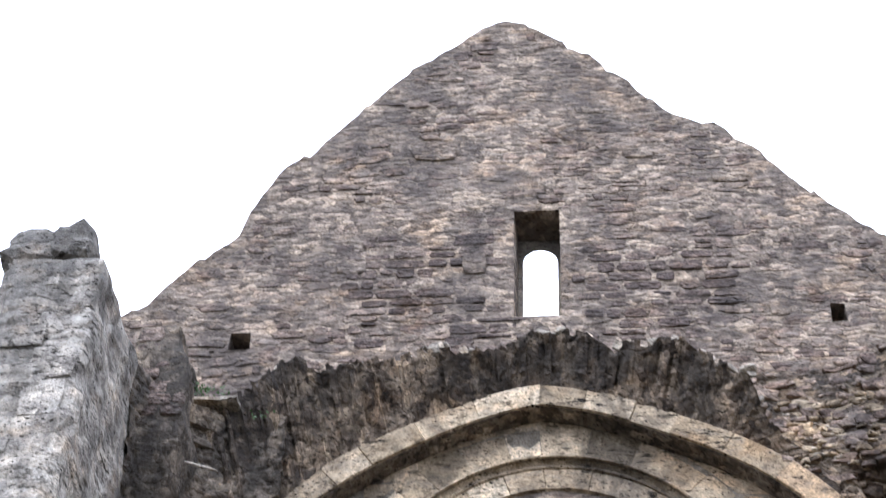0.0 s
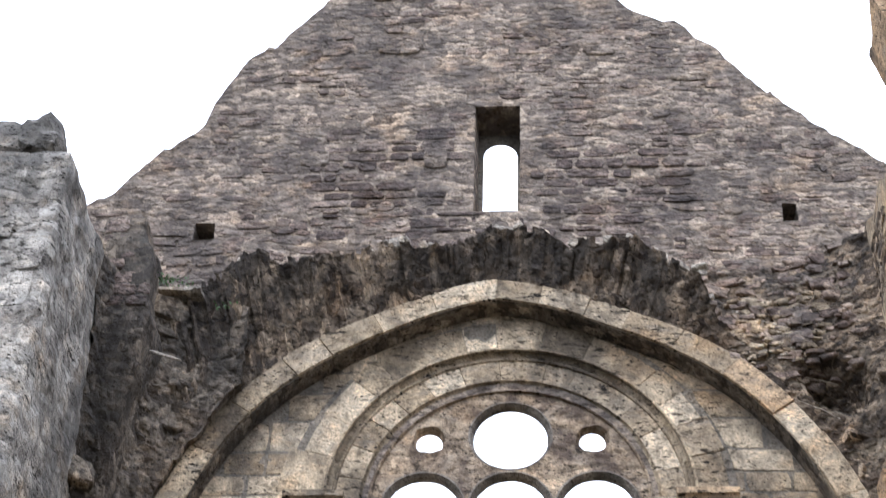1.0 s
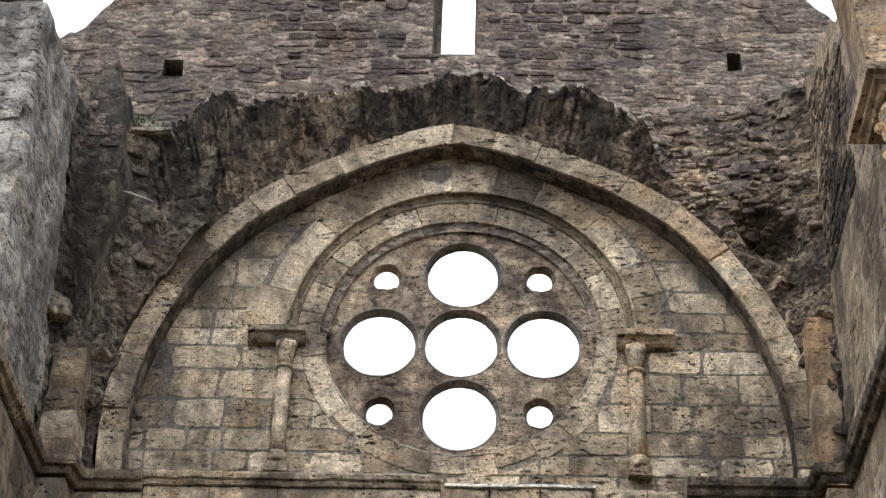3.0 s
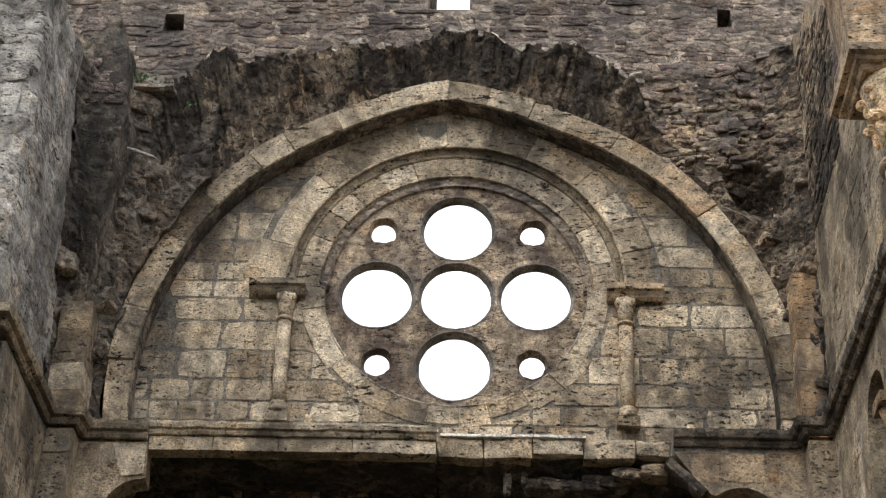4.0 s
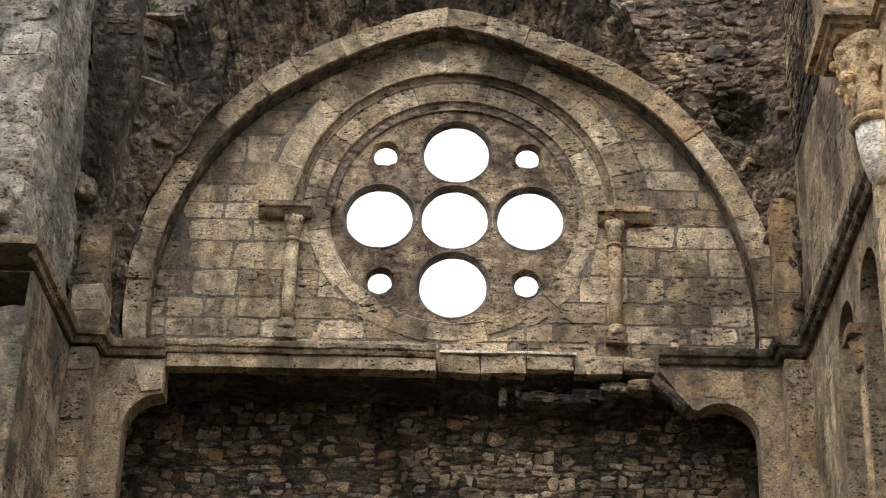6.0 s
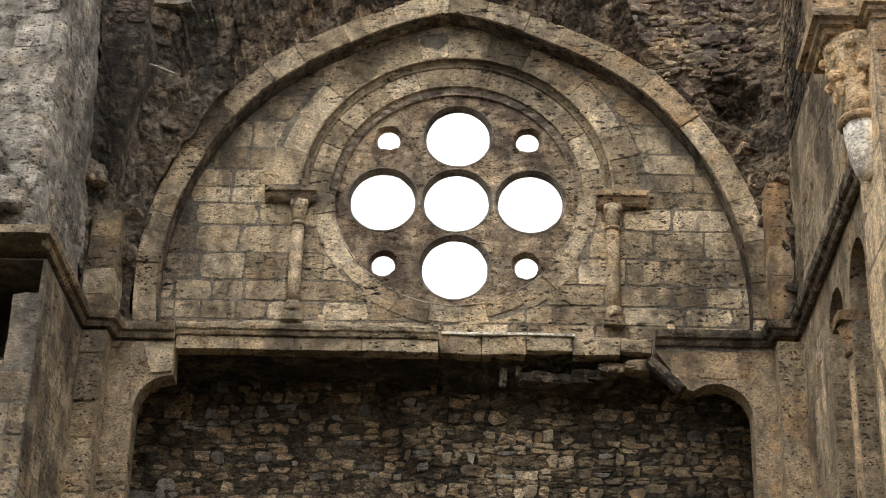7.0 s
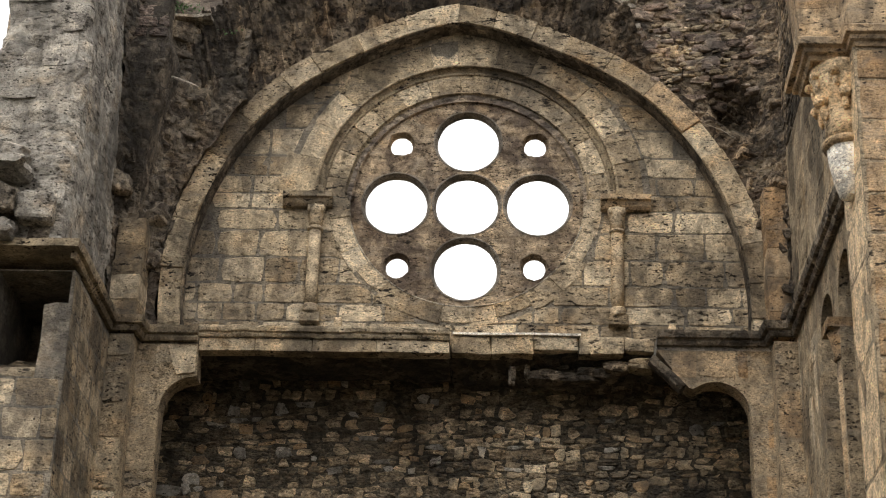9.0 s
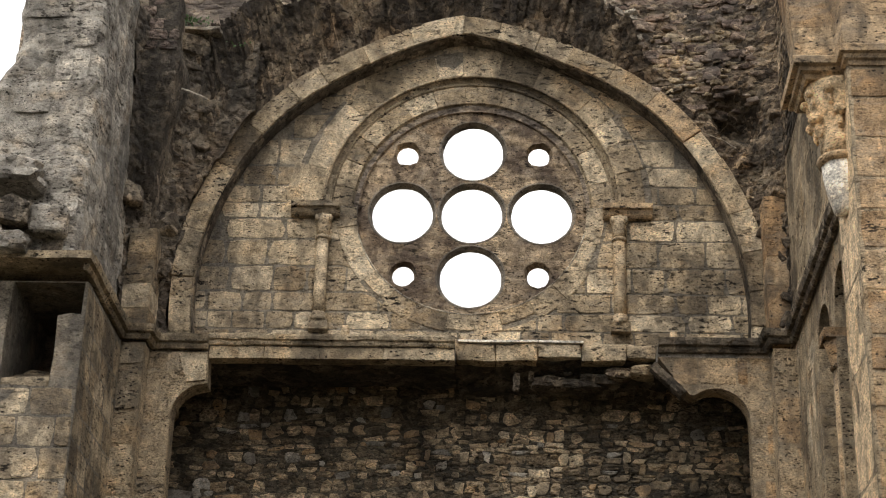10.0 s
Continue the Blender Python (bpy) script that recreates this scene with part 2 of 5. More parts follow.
def circle(cx, cz, r, n=40, a0=0.0, a1=2 * math.pi, wobble=0.0):
    close = abs(a1 - a0 - 2 * math.pi) < 1e-6
    k = n if close else n + 1
    out = []
    for i in range(k):
        a = a0 + (a1 - a0) * i / n
        rr = r + wobble * noise.noise(Vector((cx * 7 + math.cos(a) * 2.2, cz * 5 + math.sin(a) * 2.2, r)))
        out.append((cx + rr * math.cos(a), cz + rr * math.sin(a)))
    return out


def slab(name, outline, holes, y0, y1, mat, parent=None, rough=0.0, step=0.0, label=""):
    """An upright slab between y0 (front) and y1, drawn in x and z. holes: pairs of the loop in front and the loop at the back."""
    pts = [Vector(p) for p in outline]
    edges = [(i, (i + 1) % len(outline)) for i in range(len(outline))]
    loops = [list(range(len(outline)))]
    for front, back in holes:
        k = len(pts)
        pts += [Vector(p) for p in front]
        edges += [(k + i, k + (i + 1) % len(front)) for i in range(len(front))]
        loops.append(list(range(k, k + len(front))))
    if step:
        xs, zs = [p[0] for p in outline], [p[1] for p in outline]
        z = min(zs) + step / 2
        while z < max(zs):
            x = min(xs) + step / 2
            while x < max(xs):
                q = (x + rng.uniform(-0.3, 0.3) * step, z + rng.uniform(-0.3, 0.3) * step)
                if inside(q, outline) and not any(inside(q, h[0]) for h in holes):
                    pts.append(Vector(q))
                x += step
            z += step
    vs, _, fs, *_ = delaunay_2d_cdt(pts, edges, [], 0, 1e-5)
    keep = []
    for f in fs:
        c = (sum(vs[i][0] for i in f) / len(f), sum(vs[i][1] for i in f) / len(f))
        if inside(c, outline) and not any(inside(c, h[0]) for h in holes):
            keep.append(list(f))
    back_of = {}
    for (front, back), loop in zip(holes, loops[1:]):
        for i, q in zip(loop, back):
            back_of[i] = q
    edge = {i for loop in loops for i in loop}
    verts = []
    for i, v in enumerate(vs):
        d = 0 if i in edge else rough * (noise.noise(Vector((v[0] * 2.1, 3.3, v[1] * 2.1))) + 0.6 * noise.noise(Vector((v[0] * 6, 1.3, v[1] * 6))))
        verts.append((v[0], y0 + d, v[1]))
    n = len(vs)
    for i, v in enumerate(vs):
        q = back_of.get(i, v)
        verts.append((q[0], y1, q[1]))
    faces = keep + [[i + n for i in reversed(f)] for f in keep]
    for loop in loops:
        faces += [[a, b, b + n, a + n] for a, b in zip(loop, loop[1:] + loop[:1])]
    return solid(name, verts, faces, mat, parent, label)


def box(name, x0, x1, y0, y1, z0, z1, mat, parent=None, rough=0.0, cut=0.2, label="", edge=0.0):
    """A block whose faces are cut into a grid and roughened, worn at its edges."""
    bm = bmesh.new()
    n = [max(1, round((b - a) / cut)) for a, b in ((x0, x1), (y0, y1), (z0, z1))]
    made = {}

    def vert(i, j, k):
        if (i, j, k) not in made:
            p = Vector((x0 + (x1 - x0) * i / n[0], y0 + (y1 - y0) * j / n[1], z0 + (z1 - z0) * k / n[2]))
            outer = [i in (0, n[0]), j in (0, n[1]), k in (0, n[2])]
            q = Vector(p)
            if rough:
                w = noise.noise_vector(p * 2.3) * rough + noise.noise_vector(p * 7.1) * rough * 0.5
                q += w
            if edge and sum(outer) >= 2:
                c = Vector(((x0 + x1) / 2, (y0 + y1) / 2, (z0 + z1) / 2))
                for ax in range(3):
                    if outer[ax]:
                        q[ax] += (edge * (0.4 + abs(noise.noise(p * 4.7))) * (1 if c[ax] > p[ax] else -1))
            made[i, j, k] = bm.verts.new(q)
        return made[i, j, k]

    for i in range(n[0]):
        for j in range(n[1]):
            for k in (0, n[2]):
                bm.faces.new([vert(i, j, k), vert(i + 1, j, k), vert(i + 1, j + 1, k), vert(i, j + 1, k)])
    for i in range(n[0]):
        for k in range(n[2]):
            for j in (0, n[1]):
                bm.faces.new([vert(i, j, k), vert(i + 1, j, k), vert(i + 1, j, k + 1), vert(i, j, k + 1)])
    for j in range(n[1]):
        for k in range(n[2]):
            for i in (0, n[0]):
                bm.faces.new([vert(i, j, k), vert(i, j + 1, k), vert(i, j + 1, k + 1), vert(i, j, k + 1)])
    bmesh.ops.recalc_face_normals(bm, faces=bm.faces)
    me = bpy.data.meshes.new(name)
    bm.to_mesh(me)
    bm.free()
    me.materials.append(mat)
    ob = new(name, me)
    ob.parent = parent
    if label:
        ob["label"] = label
    return ob


def stone_shape(seed, ragged, inset, crown, jag=0.12):
    """A unit stone, its face towards -y: verts and faces."""
    r = random.Random(seed)
    ring = []
    for x, z in ((-0.5, -0.5), (0.0, -0.5), (0.5, -0.5), (0.5, 0.0), (0.5, 0.5), (0.0, 0.5), (-0.5, 0.5), (-0.5, 0.0)):
        corner = abs(x) > 0.4 and abs(z) > 0.4
        k = 1 - ragged * r.uniform(0.3, 1.0) * (1.0 if corner else 0.25)
        ring.append((x * k + r.uniform(-1, 1) * ragged * jag, z * k + r.uniform(-1, 1) * ragged * jag))
    verts = [(x, 0.6, z) for x, z in ring]
    verts += [(x, -0.45 - r.uniform(0, 0.2), z) for x, z in ring]
    verts += [(x * (1 - inset * r.uniform(0.6, 1.6)), -0.85 - r.uniform(0, 0.2), z * (1 - inset * 1.6 * r.uniform(0.6, 1.6))) for x, z in ring]
    verts.append((r.uniform(-0.15, 0.15), -0.95 - crown * r.uniform(0.2, 1), r.uniform(-0.15, 0.15)))
    faces = []
    for a in (0, 8):
        faces += [(a + i, a + (i + 1) % 8, a + 8 + (i + 1) % 8, a + 8 + i) for i in range(8)]
    faces += [(16 + i, 16 + (i + 1) % 8, 24) for i in range(8)]
    return verts, faces


SHAPES = {"ashlar": [stone_shape(i, 0.1, 0.03, 0.08) for i in range(14)],
          "worn": [stone_shape(50 + i, 0.17, 0.03, 0.05) for i in range(18)],
          "cobble": [stone_shape(200 + i, 0.36, 0.1, 0.2) for i in range(24)],
          "broken": [stone_shape(300 + i, 0.3, 0.12, 0.25, 0.45) for i in range(30)],
          "rubble": [stone_shape(100 + i, 0.22, 0.08, 0.3) for i in range(22)]}
MESHES = {}


def mesh_of(kind, i, mat):
    key = kind, i, mat.name
    if key not in MESHES:
        me = bpy.data.meshes.new("stone")
        me.from_pydata(*[[tuple(v) for v in SHAPES[kind][i][0]], [], SHAPES[kind][i][1]])
        me.materials.append(mat)
        MESHES[key] = me
    return MESHES[key]


def courses(x0, x1, z0, z1, h, w, r, uneven=0.0):
    """Cells of a wall laid in courses: centre, width and height."""
    cells, z = [], z0
    while z < z1 - 0.4 * h[0]:
        hh = min(r.uniform(*h), z1 - z)
        if z1 - z - hh < 0.5 * h[0]:
            hh = z1 - z
        x = x0 - r.uniform(0, 0.5) * w[0]
        while x < x1:
            ww = r.uniform(*w) * (1.35 if r.random() < 0.15 else 1)
            a, b = max(x, x0), min(x + ww, x1)
            if b - a > 0.25 * w[0]:
                if uneven and r.random() < 0.25 and hh > 1.3 * h[0]:
                    k = r.uniform(0.4, 0.6)
                    cells += [((a + b) / 2, z + hh * k / 2, b - a, hh * k), ((a + b) / 2, z + hh * (1 + k) / 2, b - a, hh * (1 - k))]
                else:
                    cells.append(((a + b) / 2, z + hh / 2 + r.uniform(-1, 1) * uneven * hh * 0.3, b - a, hh * (1 - uneven * r.uniform(0, 0.3))))
            x += ww
        z += hh
    return cells


def lay(parent, cells, base, kind, mat, mat_joined, depth, joint, near=None, limit=300, name="stone", lean=0.0, r=None):
    """Lays stones on a face. base: the matrix that takes x, z of the face (its outside towards -y) into the world."""
    r = r or random.Random(len(cells))
    cells = sorted(cells, key=near) if near else list(cells)
    jv, jf = [], []
    for i, (x, z, w, h) in enumerate(cells):
        k = r.randrange(len(SHAPES[kind]))
        d = r.uniform(*depth)
        m = base @ Matrix.Translation((x, 0, z)) @ Matrix.Rotation(r.uniform(-1, 1) * lean, 4, "Y") @ Matrix.Diagonal((max(w - joint, 0.02), d, max(h - joint, 0.02), 1))
        if i < limit:
            ob = new(name, mesh_of(kind, k, mat))
            ob.parent = parent
            ob.matrix_basis = m
        else:
            vs, fs = SHAPES[kind][k]
            o = len(jv)
            jv += [m @ Vector(v) for v in vs]
            jf += [tuple(o + q for q in f) for f in fs]
    if jv:
        me = bpy.data.meshes.new("far_" + name + "s")
        me.from_pydata([tuple(v) for v in jv], [], jf)
        me.materials.append(mat_joined)
        ob = new("far_" + name + "s", me)
        ob.parent = parent
        ob["kind"] = "stuff"


def face_y(y):
    return Matrix.Translation((0, y, 0))


def face_left(x):
    """A wall that looks towards +x: its own x runs along -y... the face's -y points to +x."""
    return Matrix.Translation((x, 0, 0)) @ Matrix.Rotation(radians(90), 4, "Z")


def face_right(x):
    """A wall that looks towards -x."""
    return Matrix.Translation((x, 0, 0)) @ Matrix.Rotation(radians(-90), 4, "Z")


def structure(ob, label, category="wall"):
    return tagged(ob, label, category, kind="structure")


def run(name, profile, path, mat, parent=None, label="", rough=0.0):
    """A moulding: profile (out, up) swept along a path of (x, y, z, out_x, out_y)."""
    verts, faces, n = [], [], len(profile)
    for x, y, z, ox, oy in path:
        for o, u in profile:
            p = Vector((x + ox * o, y + oy * o, z + u))
            if rough:
                p += noise.noise_vector(p * 5) * rough + noise.noise_vector(p * 17) * rough * 0.5
            verts.append(p)
    for i in range(len(path) - 1):
        for j in range(n):
            k = (j + 1) % n
            faces.append((i * n + j, i * n + k, (i + 1) * n + k, (i + 1) * n + j))
    faces += [tuple(range(n)), tuple((len(path) - 1) * n + j for j in range(n))]
    return solid(name, verts, faces, mat, parent, label)


def straight(x0, x1, y, z, step=0.12):
    n = max(2, round(abs(x1 - x0) / step))
    return [(x0 + (x1 - x0) * i / n, y, z, 0, -1) for i in range(n + 1)]


def along(x, y0, y1, z, out, step=0.12):
    n = max(2, round(abs(y1 - y0) / step))
    return [(x, y0 + (y1 - y0) * i / n, z, out, 0) for i in range(n + 1)]


def arc_block(name, cx, cz, r0, r1, a0, a1, y0, y1, mat, parent, bev=0.012, n=2, jit=0.006):
    """A voussoir between two radii and two angles, its front edges worn."""
    verts = []
    jr = [rng.uniform(-jit, jit) for _ in range(4)]
    for y, e in ((y1, 0.0), (y0 + bev, 0.0), (y0 + jr[2], bev)):
        for r in (r0 + e + jr[0], r1 - e + jr[1]):
            for i in range(n + 1):
                da = e / ((r0 + r1) / 2)
                a = a0 + da + (a1 - a0 - 2 * da) * i / n
                verts.append((cx + r * math.cos(a), y, cz + r * math.sin(a)))
    m = n + 1
    faces = []
    for s in range(2):
        o, p = s * 2 * m, (s + 1) * 2 * m
        ring0 = [o + i for i in range(m)] + [o + m + i for i in reversed(range(m))]
        ring1 = [p + i for i in range(m)] + [p + m + i for i in reversed(range(m))]
        faces += [(a, b, d, c) for a, b, c, d in zip(ring0, ring0[1:] + ring0[:1], ring1, ring1[1:] + ring1[:1])]
    o = 4 * m
    faces += [(o + i, o + i + 1, o + m + i + 1, o + m + i) for i in range(n)]
    return solid(name, verts, faces, mat, parent)


def arc_roll(name, cx, cz, r, y, rad, a0, a1, mat, parent, n=36, sides=8, label="", jit=0.006):
    """A round moulding along an arc."""
    verts, faces = [], []
    for i in range(n + 1):
        a = a0 + (a1 - a0) * i / n
        for j in range(sides):
            b = 2 * math.pi * j / sides
            rr = r + rad * math.cos(b) + jit * noise.noise(Vector((a * 9, b, r)))
            verts.append((cx + rr * math.cos(a), y + rad * math.sin(b), cz + rr * math.sin(a)))
    for i in range(n):
        for j in range(sides):
            k = (j + 1) % sides
            faces.append((i * sides + j, i * sides + k, (i + 1) * sides + k, (i + 1) * sides + j))
    faces += [tuple(range(sides)), tuple(n * sides + j for j in range(sides))]
    return solid(name, verts, faces, mat, parent, label, smooth=True)


def turned(name, cx, cy, profile, mat, parent, sides=16, label="", wear=0.004):
    """A round piece from (radius, z) pairs."""
    verts, faces = [], []
    for r, z in profile:
        for j in range(sides):
            a = 2 * math.pi * j / sides
            rr = r + wear * noise.noise(Vector((math.cos(a) * 3 + cx, math.sin(a) * 3, z * 6)))
            verts.append((cx + rr * math.cos(a), cy + rr * math.sin(a), z))
    for i in range(len(profile) - 1):
        for j in range(sides):
            k = (j + 1) % sides
            faces.append((i * sides + j, i * sides + k, (i + 1) * sides + k, (i + 1) * sides + j))
    faces += [tuple(range(sides)), tuple((len(profile) - 1) * sides + j for j in range(sides))]
    return solid(name, verts, faces, mat, parent, label, smooth=True)


def grid_surface(name, fn, nu, nv, mat, parent=None, rough=0.0, freq=2.0, label="", thick=None, smooth=False):
    """A rough sheet fn(u, v) with u, v in 0..1; thick: a vector by which its back lies behind it."""
    verts, faces = [], []
    for i in range(nu + 1):
        for j in range(nv + 1):
            p = Vector(fn(i / nu, j / nv))
            if rough:
                p += (noise.noise_vector(p * freq) + 0.6 * noise.noise_vector(p * freq * 2.7) + 0.4 * noise.noise_vector(p * freq * 6.1)) * rough
            verts.append(p)
    w = nv + 1
    faces = [(i * w + j, i * w + j + 1, (i + 1) * w + j + 1, (i + 1) * w + j) for i in range(nu) for j in range(nv)]
    if thick is not None:
        o = len(verts)
        verts += [v + Vector(thick) for v in verts]
        faces += [tuple(o + q for q in reversed(f)) for f in faces]
        rim = [j for j in range(w)] + [i * w + nv for i in range(1, nu + 1)] + [nu * w + j for j in reversed(range(nv))] + [i * w for i in reversed(range(1, nu))]
        faces += [(a, b, b + o, a + o) for a, b in zip(rim, rim[1:] + rim[:1])]
    return solid(name, verts, faces, mat, parent, label, smooth)


# ---- measures of the place ----
GROUND = 0.5
ZC = 12.6            # centre of the rose
Y_WALL = -0.28       # face of the tympanum
Y_GABLE = -0.16      # face of the gable
Y_PANEL = -0.12      # face of the pierced panel
Y_RIB = -0.57        # face of the wall rib
X_LEFT, X_RIGHT = -4.26, 3.9
Z_STRING = 10.5      # top of the string course
RIB_L = (0.36, 11.24, 3.82)    # inner edge of the rib: centre and radius of its two halves
RIB_R = (-0.5, 11.07, 3.97)
APEX_X = -0.14
RIB_W = 0.28


def rib_angle(half, extra=0.0):
    """The angle at which half of the rib meets the apex."""
    cx, cz, r = half
    return math.acos((APEX_X - cx) / (r + extra))


def haunch(x):
    """How far the rib runs flatter than its circle between apex and haunch."""
    d = abs(x - APEX_X) / 2.7
    return -0.085 * math.sin(math.pi * d) ** 2 if d < 1 else 0.0


def rib_point(s, extra=0.0):
    """A point of the rib's edge; s from -1 (left springing) over 0 (apex) to 1."""
    cx, cz, r = RIB_L if s < 0 else RIB_R
    top = rib_angle(RIB_L if s < 0 else RIB_R, extra)
    foot = math.asin((Z_STRING - cz) / (r + extra))
    if s < 0:
        foot = math.pi - foot
    a = top + (foot - top) * abs(s)
    x = cx + (r + extra) * math.cos(a)
    return x, cz + (r + extra) * math.sin(a) + haunch(x)


# ---- ground ----
ground = solid("ground", [(-400, -400, GROUND), (400, -400, GROUND), (400, 400, GROUND), (-400, 400, GROUND)], [(0, 1, 2, 3)], SOIL)
structure(ground, "bare trodden earth floor of the roofless nave", "ground")

# unseen plain walls added round the camera to block low sky light
for nm, x0, x1, y0, y1, h in (("wall_nave_left", -7.4, -6.62, -34, -3.2, 9.0), ("wall_nave_right", 5.22, 6.0, -34, -6.7, 9.0), ("wall_nave_back", -7.4, 6.0, -34.8, -34.002, 17.0)):
    structure(box(nm, x0, x1, y0, y1, GROUND, h, MORTAR, None, 0.0, 3.0), "unseen plain wall added round the nave to cut low sky light")

# ---- gable wall ----
ROOF = ((-6.4, 15.9), (-5.1, 16.9), (-4.84, 17.06), (-4.32, 17.75), (-3.8, 18.22), (-3.74, 18.6), (-3.38, 19.44), (-2.98, 19.8), (-2.38, 20.61), (-1.81, 21.35),
        (-1.29, 21.8), (-0.77, 22.33), (-0.34, 22.3), (0.67, 21.36), (1.16, 20.72), (1.57, 20.22), (2.16, 19.96), (2.63, 19.36), (3.1, 18.7), (3.64, 18.11), (4.4, 17.4), (6.4, 15.5))


def roof_z(x):
    """Height of the broken roofline."""
    for (xa, za), (xb, zb) in zip(ROOF, ROOF[1:]):
        if x <= xb:
            return za + (zb - za) * (x - xa) / (xb - xa)
    return ROOF[-1][1]


outline = []
x = -6.2
while x < 6.2:
    z = roof_z(x) + 0.1 * noise.noise(Vector((x * 4.5, 2, 5))) + 0.08 * noise.noise(Vector((x * 14, 2, 5)))
    outline.append((x, z))
    x += rng.uniform(0.04, 0.11)
outline = outline[::-1]
outline += [(-6.2, Z_STRING + 0.002), (6.2, Z_STRING + 0.002)]
rose = circle(0, ZC, 1.47, 64)
slit_front = [(-0.45, 16.72), (0.1, 16.72), (0.1, 18.5), (-0.45, 18.5)]
slit_jamb = [(-0.42, 16.72), (0.12, 16.72), (0.12, 18.45), (-0.42, 18.45)]
slit_in = [(-0.36, 17.02), (0.06, 17.02), (0.06, 18.07)] + circle(-0.15, 18.07, 0.21, 10, 0, math.pi)[1:-1] + [(-0.36, 18.07)]

slit_out = [(x * 1.2, z + (0.75 if z > 17.5 else 0.0)) for x, z in slit_in]


def putlog(cx, cz, w, h):
    return [(cx - w, cz - h), (cx + w, cz - h * 0.9), (cx + w * 0.9, cz + h), (cx - w * 0.9, cz + h * 1.1)]


holes = [putlog(-3.6, 16.46, 0.13, 0.13), putlog(3.22, 16.62, 0.09, 0.14), putlog(3.78, 15.6, 0.2, 0.17), putlog(-3.22, 15.5, 0.09, 0.07)]
gable = slab("wall_gable", outline, [(rose, circle(0, ZC, 1.75, 64)), (slit_front, slit_jamb)] + [(h, h) for h in holes], Y_GABLE, 0.3, LIME, None, rough=0.03, step=0.3)
structure(gable, "tall ruined gable wall of weathered rubble courses with broken roofline")
back_outline = [(x, z - 0.05) for x, z in outline[:-2]] + [(-6.1, Z_STRING + 0.004), (6.1, Z_STRING + 0.004)]
back = slab("gable_core", back_outline, [(circle(0, ZC, 1.755, 64), circle(0, ZC, 2.4, 64)), (slit_in, slit_out)], 0.304, 0.9, MORTAR, gable, step=0)

# ---- tympanum ----
tymp_outline = [rib_point(-1 + 2 * i / 60, 0.12) for i in range(61)]
ring_hole = circle(0, ZC + 0.03, 1.89, 48, 0, math.pi) + circle(0, ZC, 1.5, 32, math.pi, 2 * math.pi)
tymp = slab("tympanum_wall", tymp_outline, [(ring_hole, ring_hole)], Y_WALL, Y_GABLE - 0.004, MORTAR, None, rough=0.008, step=0.3)
structure(tymp, "pale ashlar wall filling the arch round the rose window")

panel_holes = []
for cx, cz in ((0, 0), (0.9, 0), (-0.9, 0), (0, 0.9), (0, -0.9)):
    panel_holes.append((circle(cx, ZC + cz, 0.436, 40), circle(cx, ZC + cz, 0.436, 40)))
for cx in (-0.86, 0.86):
    for cz in (-0.86, 0.86):
        panel_holes.append((circle(cx, ZC + cz, 0.175, 24, wobble=0.035), circle(cx, ZC + cz, 0.14, 24)))
rose_window = new("rose_window")
rose_window.location = (0, 0, ZC - 1.47)
tagged(rose_window, "pierced stone rose window with five large and four small round openings", "window")
inv = Matrix.Translation((0, 0, -(ZC - 1.47)))
pierced = slab("pierced_panel", circle(0, ZC, 1.53, 64), panel_holes, Y_PANEL, -0.005, PANEL, rose_window, rough=0.012, step=0.1)
pierced.matrix_parent_inverse = inv


def reveal(cx, cz):
    """The splayed grey rim of a round opening."""
    prof = ((0.447, Y_PANEL - 0.006), (0.43, Y_PANEL - 0.008), (0.405, Y_PANEL + 0.04), (0.393, Y_PANEL + 0.112), (0.447, Y_PANEL + 0.112))
    verts, faces, n, k = [], [], 44, len(prof)
    for i in range(n):
        a = 2 * math.pi * i / n
        for r, y in prof:
            rr = r + 0.006 * noise.noise(Vector((math.cos(a) * 3 + cx * 5, math.sin(a) * 3 + cz * 5, y * 9)))
            verts.append((cx + rr * math.cos(a), y, ZC + cz + rr * math.sin(a)))
    faces = [(i * k + j, i * k + (j + 1) % k, (i + 1) % n * k + (j + 1) % k, (i + 1) % n * k + j) for i in range(n) for j in range(k)]
    return solid("rim", verts, faces, RIMSTONE, rose_window, smooth=False)


for cx, cz in ((0, 0), (0.9, 0), (-0.9, 0), (0, 0.9), (0, -0.9)):
    reveal(cx, cz).matrix_parent_inverse = inv

# archivolt over the rose: two rolls and a ring of voussoirs, and the flush ring below
archivolt = new("archivolt")
archivolt.location = (0, Y_WALL, ZC)
tagged(archivolt, "moulded stone archivolt with worn rolls over the rose window", "arch")
inv_arch = Matrix.Translation((0, -Y_WALL, -ZC))
made = []
ORDER_1, ORDER_2 = 1.89, 1.54      # inner edges of the two orders; the lower order lies deeper
Y_ORDER = -0.2


